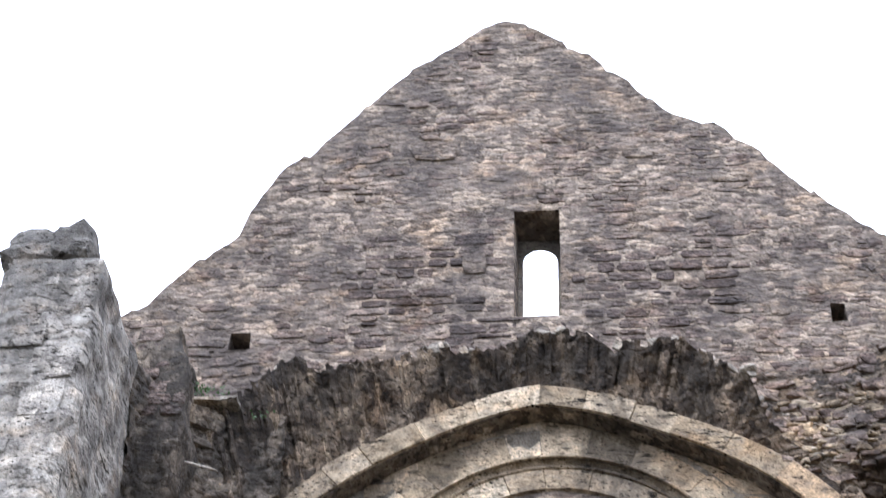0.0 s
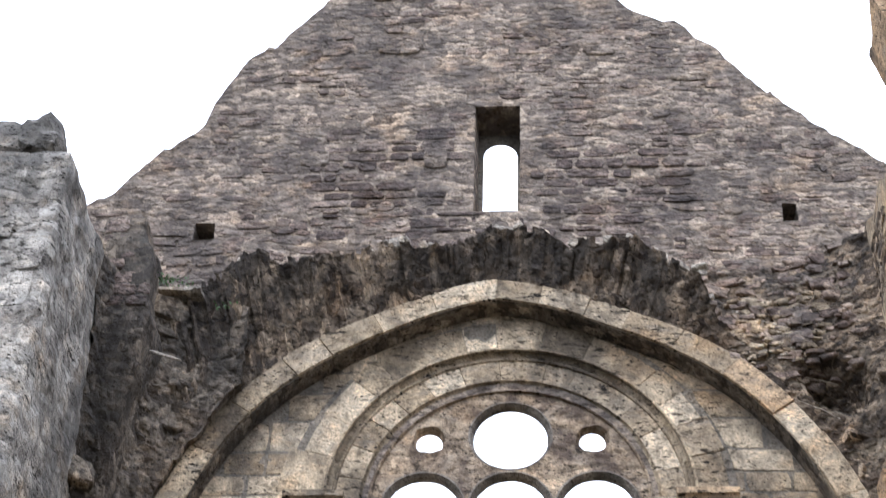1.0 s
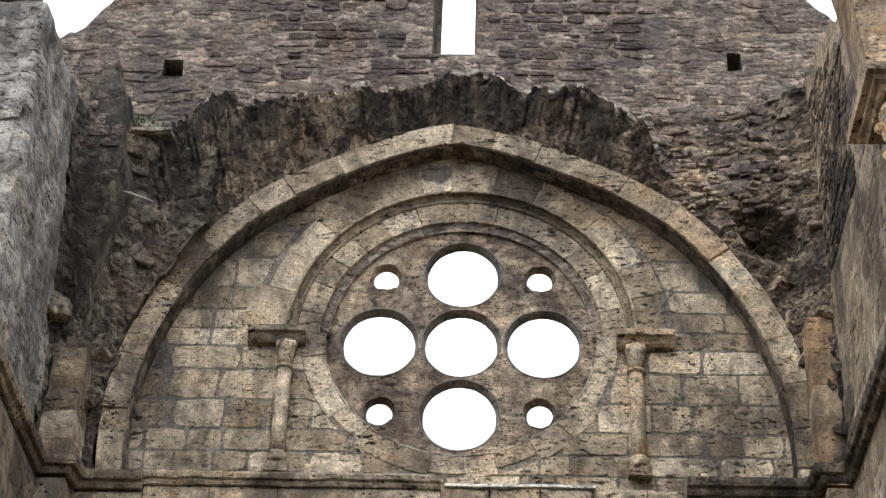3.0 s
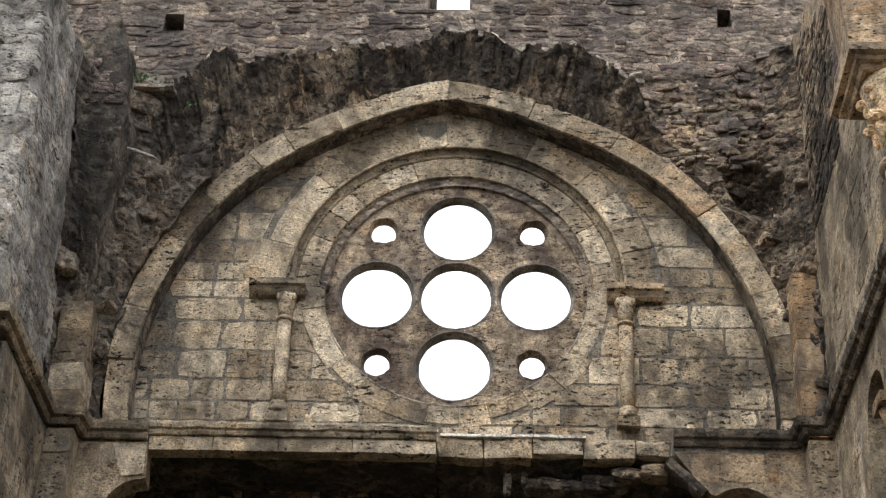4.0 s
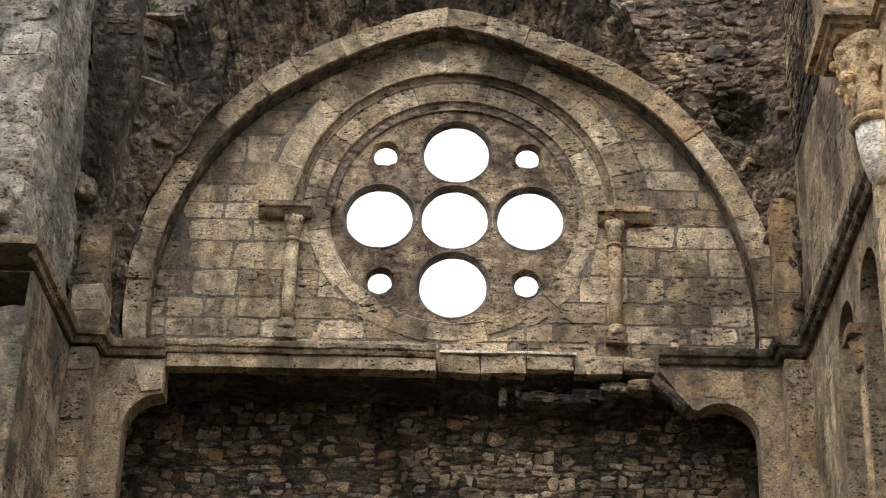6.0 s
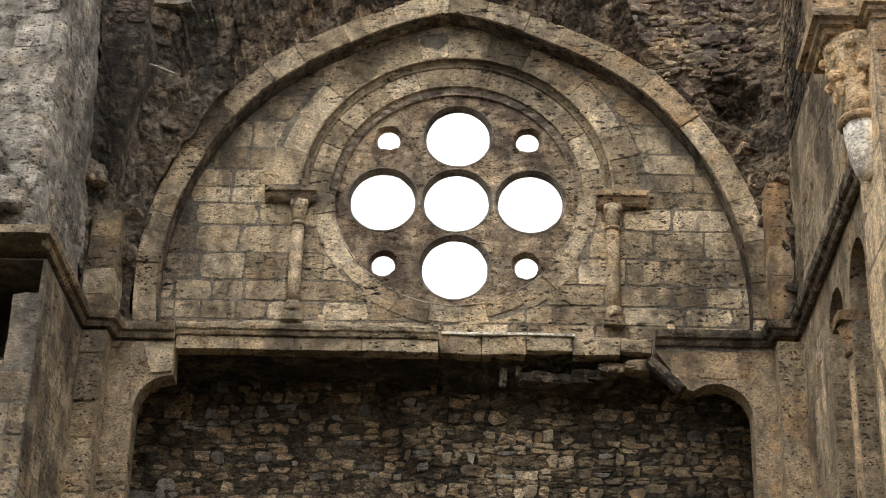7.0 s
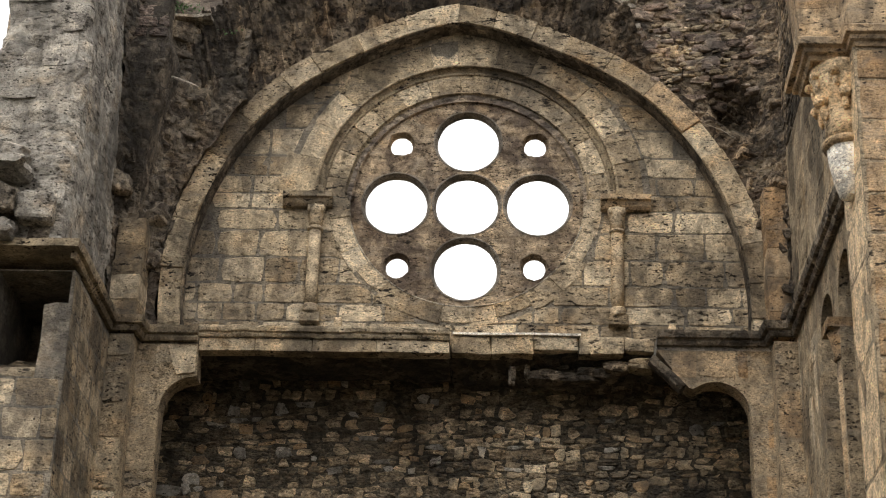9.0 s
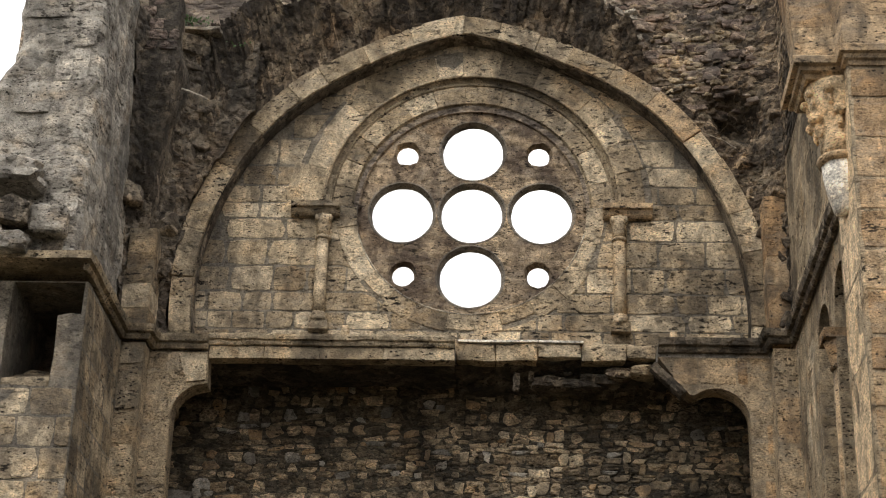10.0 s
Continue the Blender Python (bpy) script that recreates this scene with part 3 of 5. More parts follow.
def splay(name, r0, y0, r1, y1, a0, a1, mat, n=4):
    """A hollow chamfer stone from the edge r0 at y0 back to r1 at y1, solid outwards."""
    verts, faces, m = [], [], 5
    for i in range(n + 1):
        a = a0 + (a1 - a0) * i / n
        for k in range(m):
            f = k / (m - 1)
            r = r0 + (r1 - r0) * f + 0.022 * math.sin(f * math.pi) + 0.004 * noise.noise(Vector((a * 8, f * 3, r0)))
            verts.append((r * math.cos(a), y0 + (y1 - y0) * f, ZC + 0.03 + r * math.sin(a)))
        verts.append(((r0 + 0.1) * math.cos(a), y1, ZC + 0.03 + (r0 + 0.1) * math.sin(a)))
        verts.append(((r0 + 0.1) * math.cos(a), y0 + 0.02, ZC + 0.03 + (r0 + 0.1) * math.sin(a)))
    k = m + 2
    for i in range(n):
        faces += [(i * k + j, i * k + (j + 1) % k, (i + 1) * k + (j + 1) % k, (i + 1) * k + j) for j in range(k)]
    faces += [tuple(range(k)), tuple(n * k + j for j in range(k))]
    return solid(name, verts, faces, mat, archivolt)


def angles(a, b, lo, hi):
    out = [a]
    while out[-1] < b - lo:
        out.append(out[-1] + rng.uniform(lo, hi))
    out[-1] = b
    return list(zip(out, out[1:]))


for a, b in angles(0.0, math.pi, 0.14, 0.26):
    made.append(arc_block("outer_voussoir", 0, ZC + 0.03, ORDER_1 + 0.012, 2.3 + rng.uniform(-0.1, 0.1), a + 0.001, b - 0.001, Y_WALL - 0.006 - rng.uniform(0, 0.005), -0.2, ASHLAR if rng.random() < 0.7 else OLD, archivolt, 0.006))
    made.append(splay("outer_hollow", ORDER_1 + 0.004, Y_WALL - 0.006, ORDER_1 - 0.055, Y_ORDER - 0.012, a + 0.0015, b - 0.0015, OLD))
for a, b in angles(0.0, math.pi, 0.16, 0.3):
    made.append(arc_block("voussoir", 0, ZC + 0.03, ORDER_2 + 0.004, ORDER_1 + 0.002, a + 0.001, b - 0.001, Y_ORDER - rng.uniform(0, 0.006), -0.165, ASHLAR, archivolt, 0.006))
    made.append(splay("inner_hollow", ORDER_2 + 0.004, Y_ORDER + 0.002, ORDER_2 - 0.075, Y_PANEL - 0.01, a + 0.0015, b - 0.0015, OLD))
for a, b in angles(math.pi, 2 * math.pi, 0.18, 0.3):
    made.append(arc_block("ring_stone", 0, ZC, 1.478, 1.72 + rng.uniform(-0.05, 0.05), a + 0.001, b - 0.001, Y_WALL - 0.009, -0.2, ASHLAR, archivolt, 0.005))
made.append(arc_roll("outer_fillet", 0, ZC + 0.03, ORDER_1 + 0.012, Y_WALL - 0.012, 0.017, 0, math.pi, ASHLAR, archivolt, 60, 8))
made.append(arc_roll("bead", 0, ZC + 0.03, ORDER_1 - 0.07, Y_ORDER - 0.006, 0.022, 0, math.pi, OLD, archivolt, 60, 8))
made.append(arc_roll("inner_bead", 0, ZC + 0.03, ORDER_2 - 0.085, Y_PANEL - 0.012, 0.022, 0, math.pi, PANEL, archivolt, 60, 8))
made.append(arc_roll("groove_line", 0, ZC, 1.487, Y_WALL - 0.008, 0.01, math.radians(195), math.radians(345), CHALK_SKYLIT, archivolt, 40, 6))
for o in made:
    o.matrix_parent_inverse = inv_arch

# ---- colonnettes ----
def colonnette(x, outer):
    """An engaged colonnette with base, capital and an abacus that runs on to the outer side."""
    base = new("colonnette")
    base.location = (x, Y_WALL - 0.05, 10.98)
    tagged(base, "slender engaged stone colonnette with worn leaf capital and moulded abacus", "column", "colonnettes beside the rose window")
    i = Matrix.Translation((-x, -(Y_WALL - 0.05), -10.98))
    y = Y_WALL - 0.05
    parts = [turned("base", x, y, [(0.1, 10.98), (0.105, 11.02), (0.09, 11.05), (0.1, 11.075), (0.08, 11.1)], SMOOTH, base),
             turned("shaft", x, y, [(0.078, 11.1), (0.078, 11.4), (0.079, 11.75), (0.076, 12.1)], SMOOTH, base, wear=0.004),
             turned("neck_ring", x, y, [(0.08, 12.1), (0.1, 12.115), (0.1, 12.14), (0.08, 12.155)], SMOOTH, base),
             turned("capital", x, y, [(0.08, 12.155), (0.088, 12.26), (0.098, 12.34), (0.122, 12.43)], SMOOTH, base, 8, wear=0.015),
             box("plinth", x - 0.12, x + 0.12, Y_WALL - 0.13, Y_WALL, 10.86, 10.98, ASHLAR, base, 0.006, 0.08)]
    for sx in (-1, 1):
        parts.append(turned("volute", x + sx * 0.085, y - 0.075, [(0.006, 12.34), (0.02, 12.355), (0.024, 12.39), (0.016, 12.43)], SMOOTH, base, 8))
    xi = x - outer * 0.2
    xo = x + outer * 0.42
    prof = [(0, 0), (0.09, 0), (0.12, 0.03), (0.15, 0.09), (0.19, 0.1), (0.19, 0.17), (0, 0.17)]
    parts.append(run("abacus", prof, straight(min(xi, xo), max(xi, xo), Y_WALL + 0.01, 12.43), WARM if outer > 0 else ASHLAR, base, rough=0.008))
    for p in parts:
        p.matrix_parent_inverse = i
    return base


colonnette(-1.88, -1)
colonnette(1.88, 1)

# ---- wall rib ----
rib = new("wall_rib")
rib.location = (0, Y_RIB, Z_STRING)
tagged(rib, "pointed stone wall rib with pale voussoirs framing the tympanum", "arch")
inv_rib = Matrix.Translation((0, -Y_RIB, -Z_STRING))
for half, name in ((RIB_L, "left"), (RIB_R, "right")):
    cx, cz, r = half
    top = rib_angle(half, RIB_W)
    foot = math.asin((Z_STRING - cz) / r)
    if name == "left":
        foot = math.pi - foot
    a, sgn = top, 1 if foot > top else -1
    while abs(foot - a) > 0.02:
        b = a + sgn * rng.uniform(0.1, 0.19)
        if abs(foot - b) < 0.06 or (b - foot) * sgn > 0:
            b = foot
        lo, hi = min(a, b) + 0.0004, max(a, b) - 0.0004
        w = RIB_W + rng.uniform(-0.008, 0.012)
        v = arc_block("voussoir", cx, cz, r, r + w, lo, hi, Y_RIB + rng.uniform(-0.012, 0.012), -0.1, WARM if name == "right" and rng.random() < 0.3 else OLD if rng.random() < 0.3 else ASHLAR, rib, 0.009, 3, 0.004)
        v.matrix_parent_inverse = inv_rib
        for q in v.data.vertices:
            q.co.z += haunch(q.co.x)
        # Thin dark lining paints the shade on the underside of the rib.
        v = arc_block("soffit_stone", cx, cz, r - 0.014, r - 0.002, lo, hi, Y_RIB + 0.035, Y_WALL + 0.01, MOSSY_SHADED, rib, 0.004, 3, 0.002)
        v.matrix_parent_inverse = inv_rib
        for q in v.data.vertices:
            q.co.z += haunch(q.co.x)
        a = b

# ---- broken vault web over the rib ----
web = new("vault_web")
web.location = (0, -0.8, 14.5)
tagged(web, "broken edge of a stone vault, dark with algae, over the rib", "vault")
inv_web = Matrix.Translation((0, 0.8, -14.5))


WEB_TOP = ((-3.6, 14.75), (-3.4, 14.9), (-3.13, 15.03), (-2.9, 15.4), (-2.75, 15.42), (-2.45, 15.27), (-1.97, 15.41), (-1.53, 15.55), (-0.88, 15.58),
           (-0.4, 15.7), (-0.2, 15.86), (0.3, 15.86), (0.7, 15.6), (1.4, 15.58), (1.74, 15.24), (2.06, 15.1), (2.14, 14.84), (2.34, 14.5), (2.6, 14.1), (3.2, 13.6))


def web_edge(x):
    """Depth and height of the broken edge over a place on the rib."""
    y = -0.84 - 0.05 * abs(x) + 0.05 * noise.noise(Vector((x * 1.4, 7, 1)))
    z = WEB_TOP[0][1]
    for (xa, za), (xb, zb) in zip(WEB_TOP, WEB_TOP[1:]):
        if xa <= x <= xb:
            z = za + (zb - za) * (x - xa) / (xb - xa)
        elif x > xb:
            z = zb
    return y, z + 0.05 * noise.noise(Vector((x * 6.5, 3, 4)))


def web_stone(s0, s1, r):
    """One broken vault stone: its lower face runs from the rib to the torn edge."""
    rows, cols = [], 5
    z_j, y_j = r.uniform(-0.06, 0.04), r.uniform(-0.035, 0.02)
    steps = (0.0, 0.08, 0.16, 0.25, 0.34, 0.44, 0.54, 0.64, 0.74, 0.83, 0.91, 0.97, 1.0)
    for k in range(cols):
        s = s0 + (s1 - s0) * k / (cols - 1)
        xi, zi = rib_point(s, RIB_W - 0.02)
        x2, _ = rib_point(s, RIB_W + 0.62)
        xe = xi + (x2 - xi) * 0.75
        ye, ze = web_edge(xe)
        ze = max(ze + z_j + 0.05 * noise.noise(Vector((s * 90, 1, 1))), zi + 0.04)
        ye = Y_RIB + (ye - Y_RIB) * min(1.0, (ze - zi) / 0.6)
        col = []
        for f in steps:
            p = Vector((xi + (xe - xi) * f, Y_RIB + 0.02 + (ye - Y_RIB) * f ** 1.1, zi + (ze - zi) * f))
            p.y += 0.03 * noise.noise(p * 2.6) + 0.03 * noise.noise(p * 7.3) + 0.024 * noise.noise(p * 17.0)
            p.y += y_j * min(1, f * 3) + 0.05 * noise.noise(Vector((s * 60, f * 1.3, 4))) * min(1, f * 3)
            p.x += 0.015 * noise.noise(p * 9.0)
            col.append(p)
        col.append(Vector((col[-1].x, Y_GABLE, col[-1].z + r.uniform(-0.05, 0.08))))
        col.append(Vector((xi, Y_GABLE, zi + 0.02)))
        rows.append(col)
    n = len(rows[0])
    verts = [v for row in rows for v in row]
    faces = [(a * n + j, a * n + (j + 1) % n, (a + 1) * n + (j + 1) % n, (a + 1) * n + j) for a in range(cols - 1) for j in range(n)]
    faces += [tuple(range(n)), tuple(range(cols * n - 1, (cols - 1) * n - 1, -1))]
    o = solid("web_stone", verts, faces, WEB, web)
    o.matrix_parent_inverse = inv_web


wrng = random.Random(77)
s = -0.6
while s < 0.4:
    d = wrng.uniform(0.005, 0.015)
    web_stone(s - 0.0015, s + d + 0.0015, wrng)
    s += d


def scatter(fn, count, parent, inverse, mat, size, r, push=0.3, name="stone"):
    """Rubble stones set into a rough surface."""
    for _ in range(count):
        p = Vector(fn(r.random(), r.random()))
        w = r.uniform(*size)
        m = Matrix.Translation(p + Vector((0, push * 0.1, 0))) @ Euler((r.uniform(-0.5, 0.3), r.uniform(-0.4, 0.4), r.uniform(-0.7, 0.7))).to_matrix().to_4x4()
        m = m @ Matrix.Diagonal((w, w * r.uniform(0.12, 0.3), w * r.uniform(0.35, 0.9), 1))
        ob = new(name, mesh_of("rubble", r.randrange(22), mat))
        ob.parent = parent
        ob.matrix_parent_inverse = inverse
        ob.matrix_basis = m


def crest(u, v):
    x = -3.0 + 5.2 * u
    y, z = web_edge(x)
    return x, y + 0.1 + 0.5 * v, z + 0.02


scatter(crest, 110, web, inv_web, RUBBLE, (0.07, 0.22), random.Random(5), name="crest_stone")
# Pale stones put the sky-lit top of the torn edge into colour.
scatter(lambda u, v: Vector(crest(u, v * 0.4)) + Vector((0, -0.05, 0.03)), 60, web, inv_web, CHALK_SKYLIT, (0.05, 0.2), random.Random(6), name="crest_stone")


# ---- corners between the rib and the side walls ----
def left_corner(u, v):
    z = Z_STRING - 0.05 + u * (14.75 - Z_STRING)
    cx, cz, r = RIB_L[0], RIB_L[1], RIB_L[2] + RIB_W - 0.03
    zz = min(z, 14.2)
    xr = cx - math.sqrt(max(0.01, r * r - (zz - cz) ** 2)) if z > cz else cx - r
    xr = min(xr, -2.8)
    x1, y1 = X_LEFT, -0.92 - 0.83 * u
    bow = math.sin(v * math.pi) * (0.34 * u + 0.04)
    return xr + (x1 - xr) * v, Y_RIB + 0.03 + (y1 - Y_RIB) * v ** 1.4 - 0.35 * u * u * (1 - v) + bow * 0.7, z + bow * 0.2


def right_corner(u, v):
    z = Z_STRING - 0.05 + u * (15.75 - Z_STRING)
    cx, cz, r = RIB_R[0], RIB_R[1], RIB_R[2] + RIB_W - 0.03
    zz = min(z, 14.4)
    xr = cx + math.sqrt(max(0.01, r * r - (zz - cz) ** 2))
    xr = max(min(xr, 3.75), 2.0)
    x1, y1 = X_RIGHT + 0.03, -1.2 + 0.3 * u
    hollow = math.exp(-(((u - 0.62) / 0.055) ** 2 + ((v - 0.55) / 0.24) ** 2) ** 2)
    bow = math.sin(v * math.pi) * (0.1 + 0.15 * u)
    front = Y_RIB + 0.03 + 0.34 * max(0, u - 0.7) / 0.3
    return xr + (x1 - xr) * v, front + (y1 - front) * v ** (1.3 + 6.0 * max(0.0, u - 0.6)) + bow * (1 - u) + 0.45 * hollow, z + 0.1 * bow


corner = new("vault_corner")
corner.location = (-3.9, -0.7, Z_STRING)
inv_c = Matrix.Translation((3.9, 0.7, -Z_STRING))
tagged(corner, "rough broken vault springing in the corner, stained dark with algae", "vault")
core = grid_surface("core", left_corner, 180, 70, MOSSY_SHADED, corner, 0.065, 2.4, thick=(-0.1, 0.75, 0.1))
core.matrix_parent_inverse = inv_c
scatter(lambda u, v: left_corner(u, 0.3 + 0.7 * v), 16, corner, inv_c, MOSSY_SHADED, (0.25, 0.5), random.Random(21))
corner = new("vault_corner")
corner.location = (3.7, -0.7, Z_STRING)
inv_c = Matrix.Translation((-3.7, 0.7, -Z_STRING))
tagged(corner, "rubble core of a torn-off vault beside the rib, brown and crumbling", "vault")
core = grid_surface("core", right_corner, 220, 90, BROWN, corner, 0.05, 3.2, thick=(0.1, 0.75, 0.1))
core.matrix_parent_inverse = inv_c
scatter(lambda u, v: right_corner(0.25 + 0.75 * u, v), 70, corner, inv_c, BROWN, (0.05, 0.16), random.Random(22), push=0.5)
scatter(lambda u, v: right_corner(0.05 + 0.6 * u, v), 16, corner, inv_c, BROWN, (0.15, 0.32), random.Random(23), push=0.5)

def strew(fn, count, parent, inverse, mat, size, r, name="stone"):
    """Flat rubble lying in rough courses in a torn face."""
    for _ in range(count):
        p = Vector(fn(r.random(), r.random()))
        p.z = round(p.z / 0.085) * 0.085 + r.uniform(-0.015, 0.015)
        w = r.uniform(*size)
        m = Matrix.Translation(p) @ Euler((r.uniform(-0.15, 0.15), r.uniform(-0.12, 0.12), r.uniform(-0.4, 0.4))).to_matrix().to_4x4()
        ob = new(name, mesh_of("broken", r.randrange(30), mat))
        ob.parent = parent
        ob.matrix_parent_inverse = inverse
        ob.matrix_basis = m @ Matrix.Diagonal((w, r.uniform(0.015, 0.045), w * r.uniform(0.25, 0.55), 1))


strew(lambda u, v: right_corner(0.66 + 0.34 * u, 0.85 * v), 120, corner, inv_c, RUBBLE, (0.08, 0.3), random.Random(24))
strew(lambda u, v: right_corner(0.7 + 0.2 * u, 0.1 + 0.6 * v), 70, corner, inv_c, OLD, (0.06, 0.22), random.Random(25))
strew(lambda u, v: right_corner(0.7 + 0.17 * u, 0.05 + 0.4 * v), 36, corner, inv_c, CHALK_SKYLIT, (0.04, 0.12), random.Random(26))

# springers: dressed stones at the foot of the vault in both corners
def springer(x0, x1, y0, y1, top, label, mat, r):
    ob = new("springer")
    ob.location = ((x0 + x1) / 2, y0, Z_STRING)
    tagged(ob, label, "vault")
    z, i = Z_STRING + 0.003, Matrix.Translation((-(x0 + x1) / 2, -y0, -Z_STRING))
    while z < top:
        h = r.uniform(0.3, 0.46)
        b = box("springer_stone", x0, x1, y0 - r.uniform(0, 0.006), y1, z, z + h - 0.002, mat, ob, 0.022, 0.06, edge=0.003)
        b.matrix_parent_inverse = i
        z += h


springer(-4.2, -3.87, -1.03, -0.4, 11.9, "worn pitted travertine springer stones of the lost vault rib", ASHLAR, random.Random(71))
springer(3.63, 3.89, -0.93, -0.4, 12.1, "warm travertine springer stones of the lost vault rib", WARM, random.Random(72))

# ---- side walls ----
left_wall = box("wall_left", X_LEFT - 1.0, X_LEFT, -3.16, 0.2, Z_STRING, 14.85, GREY, None, 0.055, 0.12, edge=0.06)
structure(left_wall, "ruined side wall of grey travertine blocks ending in a broken pier")
for v in left_wall.data.vertices:
    if v.co.x < X_LEFT - 0.8:
        v.co.x -= 0.6 * max(0.0, min(1.0, (13.1 - v.co.z) / 1.1)) + 0.1 * noise.noise(Vector((2, v.co.y, v.co.z * 1.9)))
low_face = [(-6.6, GROUND), (-4.13, GROUND), (-4.13, Z_STRING - 0.16), (-6.6, Z_STRING - 0.16)]
recess = [(-4.98, 9.12), (-4.44, 9.1), (-4.42, 9.5), (-4.43, 9.93), (-4.3, 9.96), (-4.17, 9.95), (-4.165, 10.325), (-4.96, 10.33), (-4.99, 9.7)]
left_low = slab("wall_left_lower", low_face, [(recess, recess)], -2.96, -1.4, MORTAR, None, 0.01, 0.3)
structure(left_low, "lower side wall of grey travertine with a dark recess below the impost")
box("wall_left_core", -6.6, -4.13, -1.396, 0.6, GROUND, Z_STRING - 0.16, MORTAR, left_low, 0.0, 0.5)
for y_sill, z_sill in ((-2.92, 9.24), (-2.66, 9.36), (-2.4, 9.5)):
    box("sill_stone", -4.99, -4.42, y_sill, y_sill + 0.3, 8.9, z_sill, OLD, left_low, 0.04, 0.07, edge=0.04)
stub = box("wall_stub", X_LEFT - 0.1, -3.68, -1.5, -0.2, 11.6, 15.48, MOSSY_SHADED, None, 0.035, 0.07, edge=0.02)
structure(stub, "broken stub of dark masonry in the corner behind the pier")
for v in stub.data.vertices:
    f = max(0.0, min(1.0, (v.co.z - 11.6) / 2.4))
    if v.co.y < -0.5:
        v.co.y += 0.75 * (1 - f) ** 1.3
    if v.co.x > -4.1:
        v.co.x -= 0.4 * (1 - f) + 0.2 * max(0.0, (v.co.z - 14.2) / 1.2) - 0.07 * noise.noise(Vector((3, v.co.y, v.co.z * 2.4)))

# top of the left pier: tumbled stones and a capping slab
def rock(name, x, y, z, sx, sy, sz, mat, parent=None, seed=0, label="", category="", square=0.7):
    bm = bmesh.new()
    bmesh.ops.create_icosphere(bm, subdivisions=3, radius=1.0)
    for v in bm.verts:
        p = v.co.normalized()
        m = max(abs(p.x), abs(p.y), abs(p.z))
        q = p.lerp(p / m, square)
        k = 0.82 + 0.22 * noise.noise(p * 1.3 + Vector((seed * 3.1, 0, 0))) + 0.12 * noise.noise(p * 3.4 + Vector((0, seed * 2.3, 0)))
        v.co = Vector((q.x * k * sx, q.y * k * sy, q.z * k * sz))
    me = bpy.data.meshes.new(name)
    bm.to_mesh(me)
    bm.free()
    me.materials.append(mat)
    ob = new(name, me)
    ob.location = (x, y, z)
    if parent:
        ob.parent = parent
    if label:
        tagged(ob, label, category)
    return ob


rock("boulder", -4.95, -2.75, 15.1, 0.5, 0.42, 0.34, GREY, None, 1, "weathered grey boulder lying on top of the broken pier", "boulder")
rock("boulder", -4.66, -2.95, 15.13, 0.26, 0.24, 0.3, GREY, None, 2, "pointed pale boulder on top of the broken pier", "boulder")
rock("boulder", -5.06, -3.36, 11.45, 0.46, 0.3, 0.2, GREY, None, 3, "large weathered broken block heaped above the impost", "boulder")
rock("boulder", -5.3, -3.3, 10.75, 0.34, 0.26, 0.26, GREY, None, 4, "loose broken stone piled on the impost of the pier", "boulder")
rock("boulder", -4.93, -3.36, 10.98, 0.24, 0.2, 0.2, MOSSY_SHADED, None, 6, "dark wedge of broken stone caught above the impost", "boulder")
# Fills the gap below the block; its dark colour stands for the shade there.
o = box("block", -4.66, -4.4, -3.2, -2.98, 10.54, 10.8, MOSSY_SHADED, None, 0.02, 0.07, edge=0.02)
tagged(o, "stone coloured dark for the shade under the square block on the impost", "stone")
o = box("block", -4.78, -4.37, -3.42, -2.95, 10.77, 11.09, GREY, None, 0.035, 0.05, edge=0.035)
tagged(o, "square grey stone block resting on the impost of the pier", "stone")
rock("boulder", -4.98, -3.3, 10.64, 0.28, 0.24, 0.15, GREY, None, 7, "flat dark stone lying on the impost", "boulder")

# ---- right wall, its paired windows, pier and capital ----
right_top = []
q = 6.3
while q > 0.3:
    right_top.append((q, 15.75 - 0.36 * max(0.0, q - 0.9) + 0.25 * noise.noise(Vector((q * 2, 1, 1)))))
    q -= 0.12


def lancet(a, b, foot, spring):
    r = (b - a) / 2
    return [(a, foot), (b, foot)] + circle((a + b) / 2, spring, r, 14, 0, math.pi)


win_a, win_b = lancet(2.62, 3.4, 7.0, 9.72), lancet(3.74, 4.52, 7.0, 9.72)
right_wall = slab("wall_right", [(0.3, GROUND), (6.3, GROUND)] + right_top, [(win_a, win_a), (win_b, win_b)], 0.0, 0.5, WARMMORTAR, None, 0.012, 0.3)
right_wall.matrix_basis = face_right(X_RIGHT)
structure(right_wall, "side wall of warm travertine blocks with paired round-arched windows")
right_core = box("wall_right_core", X_RIGHT + 0.504, X_RIGHT + 1.2, -6.3, 0.2, 10.2, 13.5, MORTAR, None, 0.0, 0.5)
# Blocks set back behind the windows; their dark colour adds shade in the openings.
for x0, x1, y0, y1 in ((0.504, 1.2, -6.3, -4.7), (0.504, 1.2, -2.45, 0.2), (1.204, 1.7, -6.3, 0.2)):
    box("core_block", X_RIGHT + x0, X_RIGHT + x1, y0, y1, GROUND, 10.196, DARKMORTAR, right_core, 0.0, 0.5)
structure(right_core, "rubble core behind the warm travertine side wall")
wc = new("window_colonnette")
wc.location = (X_RIGHT + 0.1, -3.57, 7.0)
tagged(wc, "round stone colonnette with leaf capital between the paired windows", "column")
iw = Matrix.Translation((-(X_RIGHT + 0.1), 3.57, -7.0))
